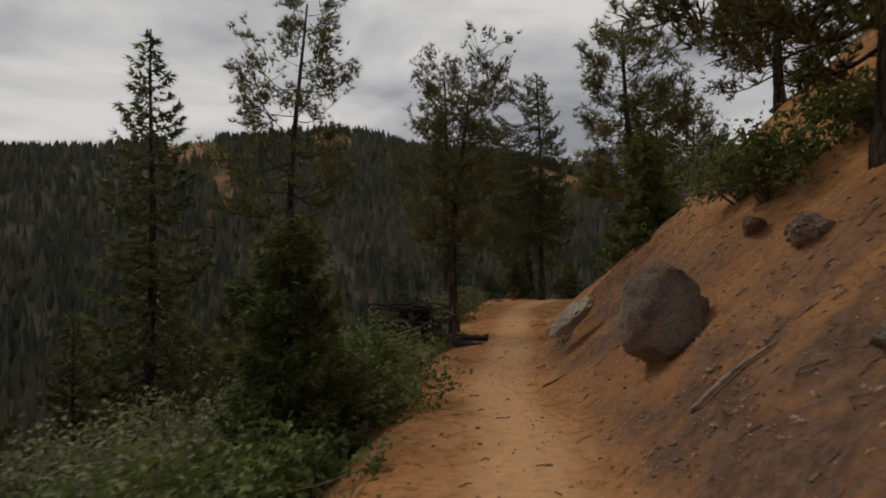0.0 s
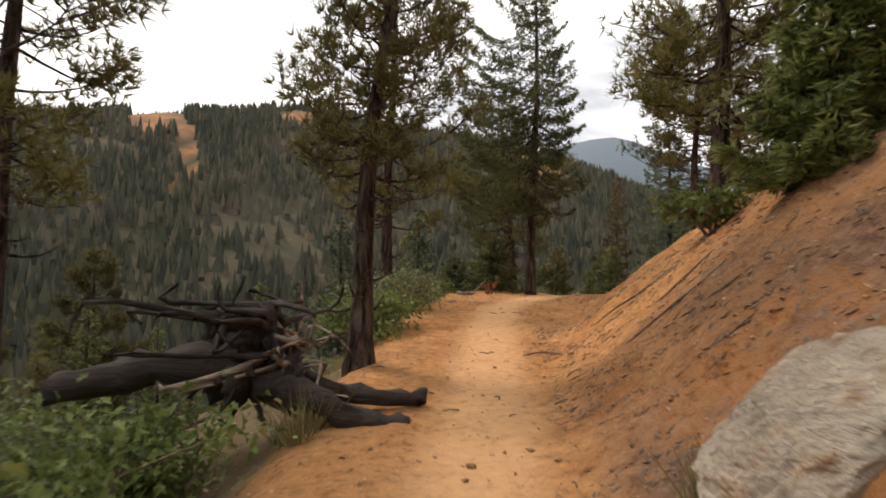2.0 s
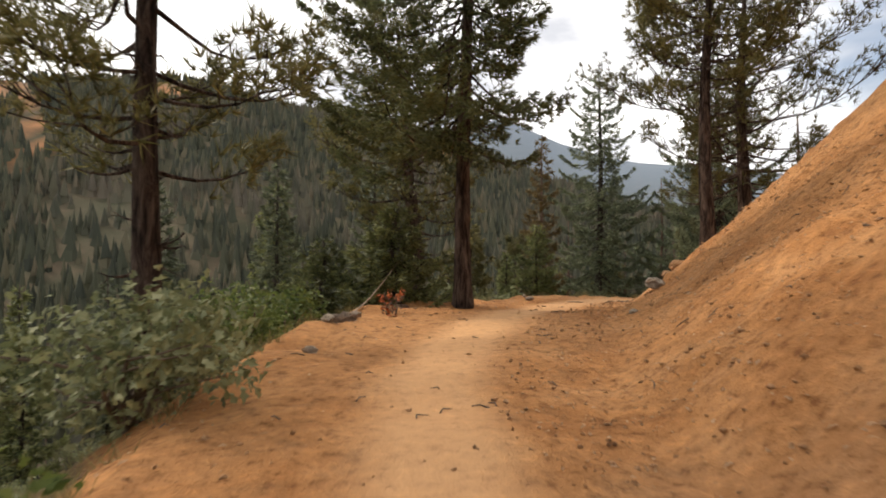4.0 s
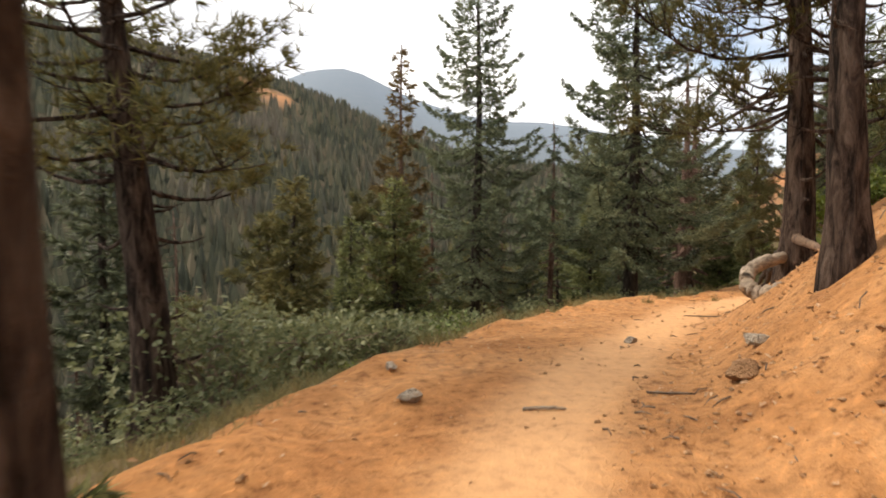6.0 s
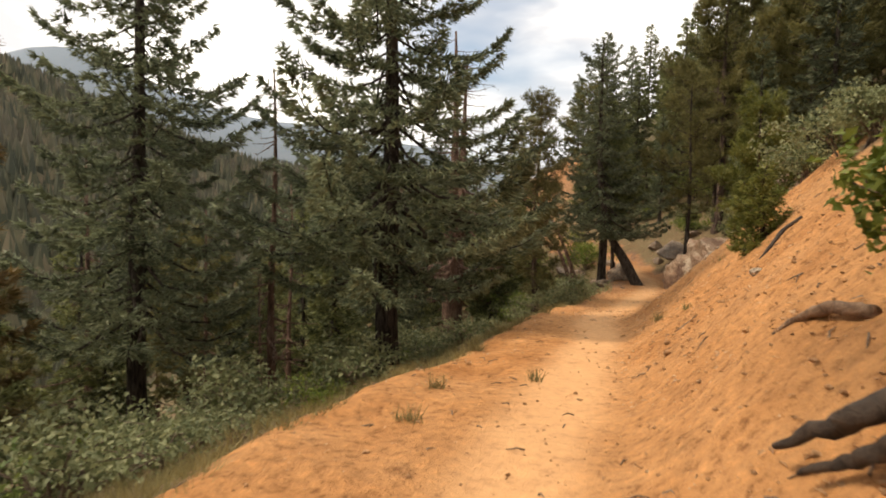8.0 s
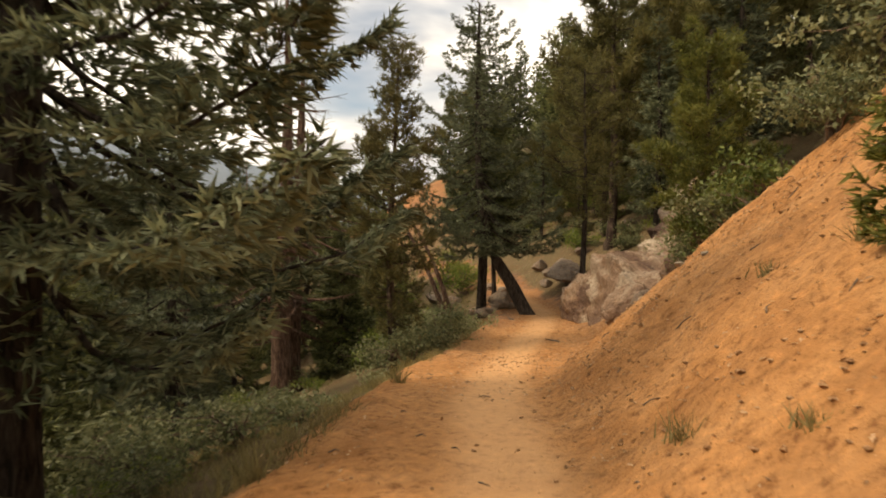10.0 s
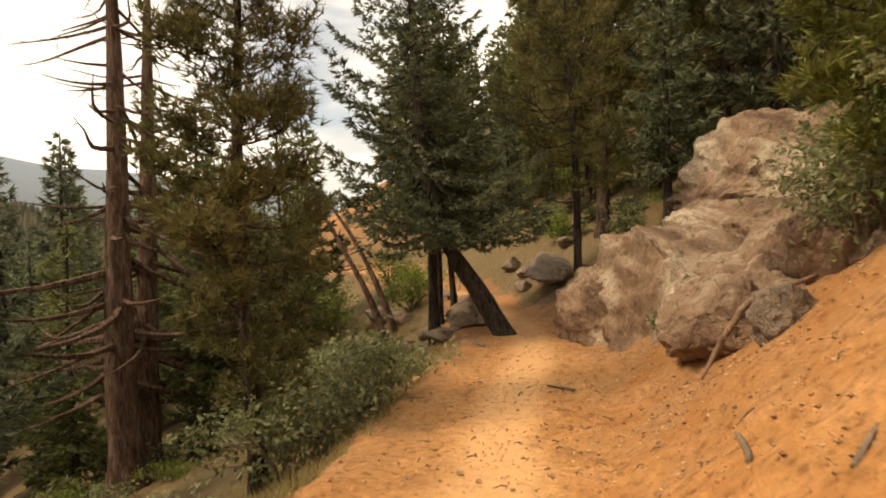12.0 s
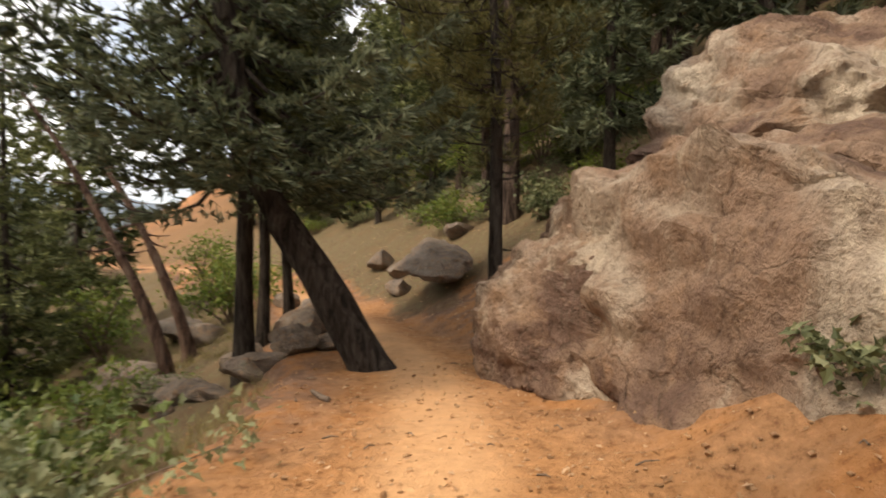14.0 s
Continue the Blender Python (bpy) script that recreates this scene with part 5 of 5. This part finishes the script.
def grass_band(count, s_lo, s_hi, u_lo, u_hi, tall):
    s = edge_rng.uniform(s_lo, s_hi, count)
    u = curve_of(s, LIP) - edge_rng.uniform(u_lo, u_hi, count)
    x, y = np.interp(s, TRACK_S, TRACK[:, 0]), np.interp(s, TRACK_S, TRACK[:, 1])
    dx, dy = np.interp(s + 0.2, TRACK_S, TRACK[:, 0]) - x, np.interp(s + 0.2, TRACK_S, TRACK[:, 1]) - y
    l = np.hypot(dx, dy)
    x, y = x + dy / l * u, y - dx / l * u
    keep = fbm(x * 0.8, y * 0.8, 3, 71) > -0.12
    x, y = x[keep], y[keep]
    blades = 16
    at = np.repeat(np.stack([x, y, land(x, y)[0] - 0.01], -1), blades, 0)
    at[:, :2] += edge_rng.normal(0, 0.035, (len(at), 2))
    way = unit(np.column_stack([edge_rng.normal(0, 0.55, (len(at), 2)), np.ones(len(at))]))
    return tufts(at, way, 1, tall, 0.006, 0.05, edge_rng)


bands = [grass_band(1100, -1, 18, 0.05, 1.6, 0.12), grass_band(2600, 18, 40, 0.05, 2.2, 0.13), grass_band(900, 40, 50, 0.2, 4.0, 0.16)]
v = np.concatenate([b[0] for b in bands])
tagged(new("edge_grass", mesh_of("edge_grass", v, np.arange(len(v)).reshape(-1, 3), GRASS)), "thin dry grass along the outer trail edge", "grass", kind="stuff")
OCTA = np.array([(1, 0, 0), (-1, 0, 0), (0, 1, 0), (0, -1, 0), (0, 0, 1), (0, 0, -1), (0.6, 0.6, 0.5), (-0.6, 0.6, 0.4), (0.6, -0.6, 0.45), (-0.6, -0.6, 0.5)], float)
OCTA_F = np.array([(4, 0, 6), (4, 6, 2), (4, 2, 7), (4, 7, 1), (4, 1, 9), (4, 9, 3), (4, 3, 8), (4, 8, 0), (5, 6, 0), (5, 2, 6), (5, 7, 2), (5, 1, 7), (5, 9, 1), (5, 3, 9), (5, 8, 3), (5, 0, 8)])
parts = [scatter(2600, -1, 42, -1.2, 1.2), scatter(4200, -1, 42, 0.25, 3.0, 1.4), scatter(4200, 13, 40, 0.4, 3.0), scatter(700, 35, 46, -2.5, 2.0)]
px, py, pz = (np.concatenate([p[k] for p in parts]) for k in range(3))
size = 0.005 + 0.013 * grit_rng.uniform(0, 1, len(px)) ** 3.5 + 0.012 * (grit_rng.uniform(0, 1, len(px)) > 0.995)
shape = OCTA[None] * size[:, None, None] * grit_rng.uniform(0.6, 1.3, (len(px), 10, 1)) * np.array([1.2, 1, 0.7])
turn = grit_rng.uniform(0, 6.28, len(px))
c, s_ = np.cos(turn)[:, None], np.sin(turn)[:, None]
shape = np.stack([shape[:, :, 0] * c - shape[:, :, 1] * s_, shape[:, :, 0] * s_ + shape[:, :, 1] * c, shape[:, :, 2]], -1)
v = shape + np.stack([px, py, pz + size * 0.25], -1)[:, None, :]
f = (np.arange(len(px)) * 10)[:, None, None] + OCTA_F[None]
tagged(new("gravel", mesh_of("gravel", v.reshape(-1, 3), f.reshape(-1, 3), PEBBLE)), "small orange and brown gravel scattered on the dirt", "gravel", kind="stuff")

parts = [scatter(3000, -1, 12.5, 0.35, 2.6, 0.9), scatter(500, -1, 13, -0.8, 0.4), scatter(4200, 32, 42, -0.6, 3.0), scatter(3600, 13, 33, 0.3, 2.8), scatter(1500, -1, 40, -2.2, -0.7), scatter(600, 40, 47, -2.5, 3), scatter(2200, 42, 52, 0.8, 7)]
lx, ly, lz = (np.concatenate([p[k] for p in parts]) for k in range(3))
v, f = leaf_cloud(np.stack([lx, ly, lz + 0.006], -1), 0.034, grit_rng, 1.6)
tagged(new("leaf_litter", mesh_of("leaf_litter", v, f, DRY_LEAF)), "dry brown oak leaves littering the bank", "leaf litter", kind="stuff")

parts = [scatter(240, -1, 12.5, 0.35, 2.4), scatter(260, 14, 42, 0.3, 2.6), scatter(300, -1, 42, -3, -0.8), scatter(120, -1, 40, -0.7, 0.4)]
tx, ty, tz = (np.concatenate([p[k] for p in parts]) for k in range(3))
pieces = []
for x, y, z in zip(tx, ty, tz):
    a, l = grit_rng.uniform(0, 6.28), grit_rng.uniform(0.03, 0.10)
    x1, y1 = x + math.cos(a) * l, y + math.sin(a) * l
    pieces.append((x, y, z, x1, y1, l))
ends = land(np.array([p[3] for p in pieces]), np.array([p[4] for p in pieces]))[0]
tubes = []
for (x, y, z, x1, y1, l), z1 in zip(pieces, ends):
    mid = np.array([(x + x1) / 2 + grit_rng.normal(0, 0.01), (y + y1) / 2 + grit_rng.normal(0, 0.01), (z + z1) / 2 + 0.012])
    tubes.append(tube(np.array([(x, y, z + 0.004), mid, (x1, y1, z1 + 0.004)]), [0.0045, 0.004, 0.002], 4))
v, f = joined(tubes)
tagged(new("twig_litter", mesh_of("twig_litter", v, f, TWIG)), "thin dry twigs scattered over the ground", "twigs", kind="stuff")

parts = [scatter(4200, 7.0, 12.8, 0.4, 2.3), scatter(1600, 0.0, 5.0, 0.45, 1.9)]
bx, by, bz = (np.concatenate([p[k] for p in parts]) for k in range(3))
keep = fbm(bx * 1.1 + by * 0.3, by * 2.6, 3, 19) > 0.02
bx, by, bz = bx[keep], by[keep], bz[keep]
size = grit_rng.uniform(0.003, 0.011, len(bx))
shape = OCTA[None] * size[:, None, None] * grit_rng.uniform(0.6, 1.4, (len(bx), 10, 1)) * np.array([2.2, 0.8, 0.4])
turn = grit_rng.uniform(-1.6, 1.6, len(bx))
c, s_ = np.cos(turn)[:, None], np.sin(turn)[:, None]
shape = np.stack([shape[:, :, 0] * c - shape[:, :, 1] * s_, shape[:, :, 0] * s_ + shape[:, :, 1] * c, shape[:, :, 2] + shape[:, :, 0] * 0.8 * c], -1)
v = shape + np.stack([bx, by, bz + 0.005], -1)[:, None, :]
f = (np.arange(len(bx)) * 10)[:, None, None] + OCTA_F[None]
tagged(new("bark_debris", mesh_of("bark_debris", v.reshape(-1, 3), f.reshape(-1, 3), TWIG)), "dark bark chips and debris on the bank", "debris", kind="stuff")
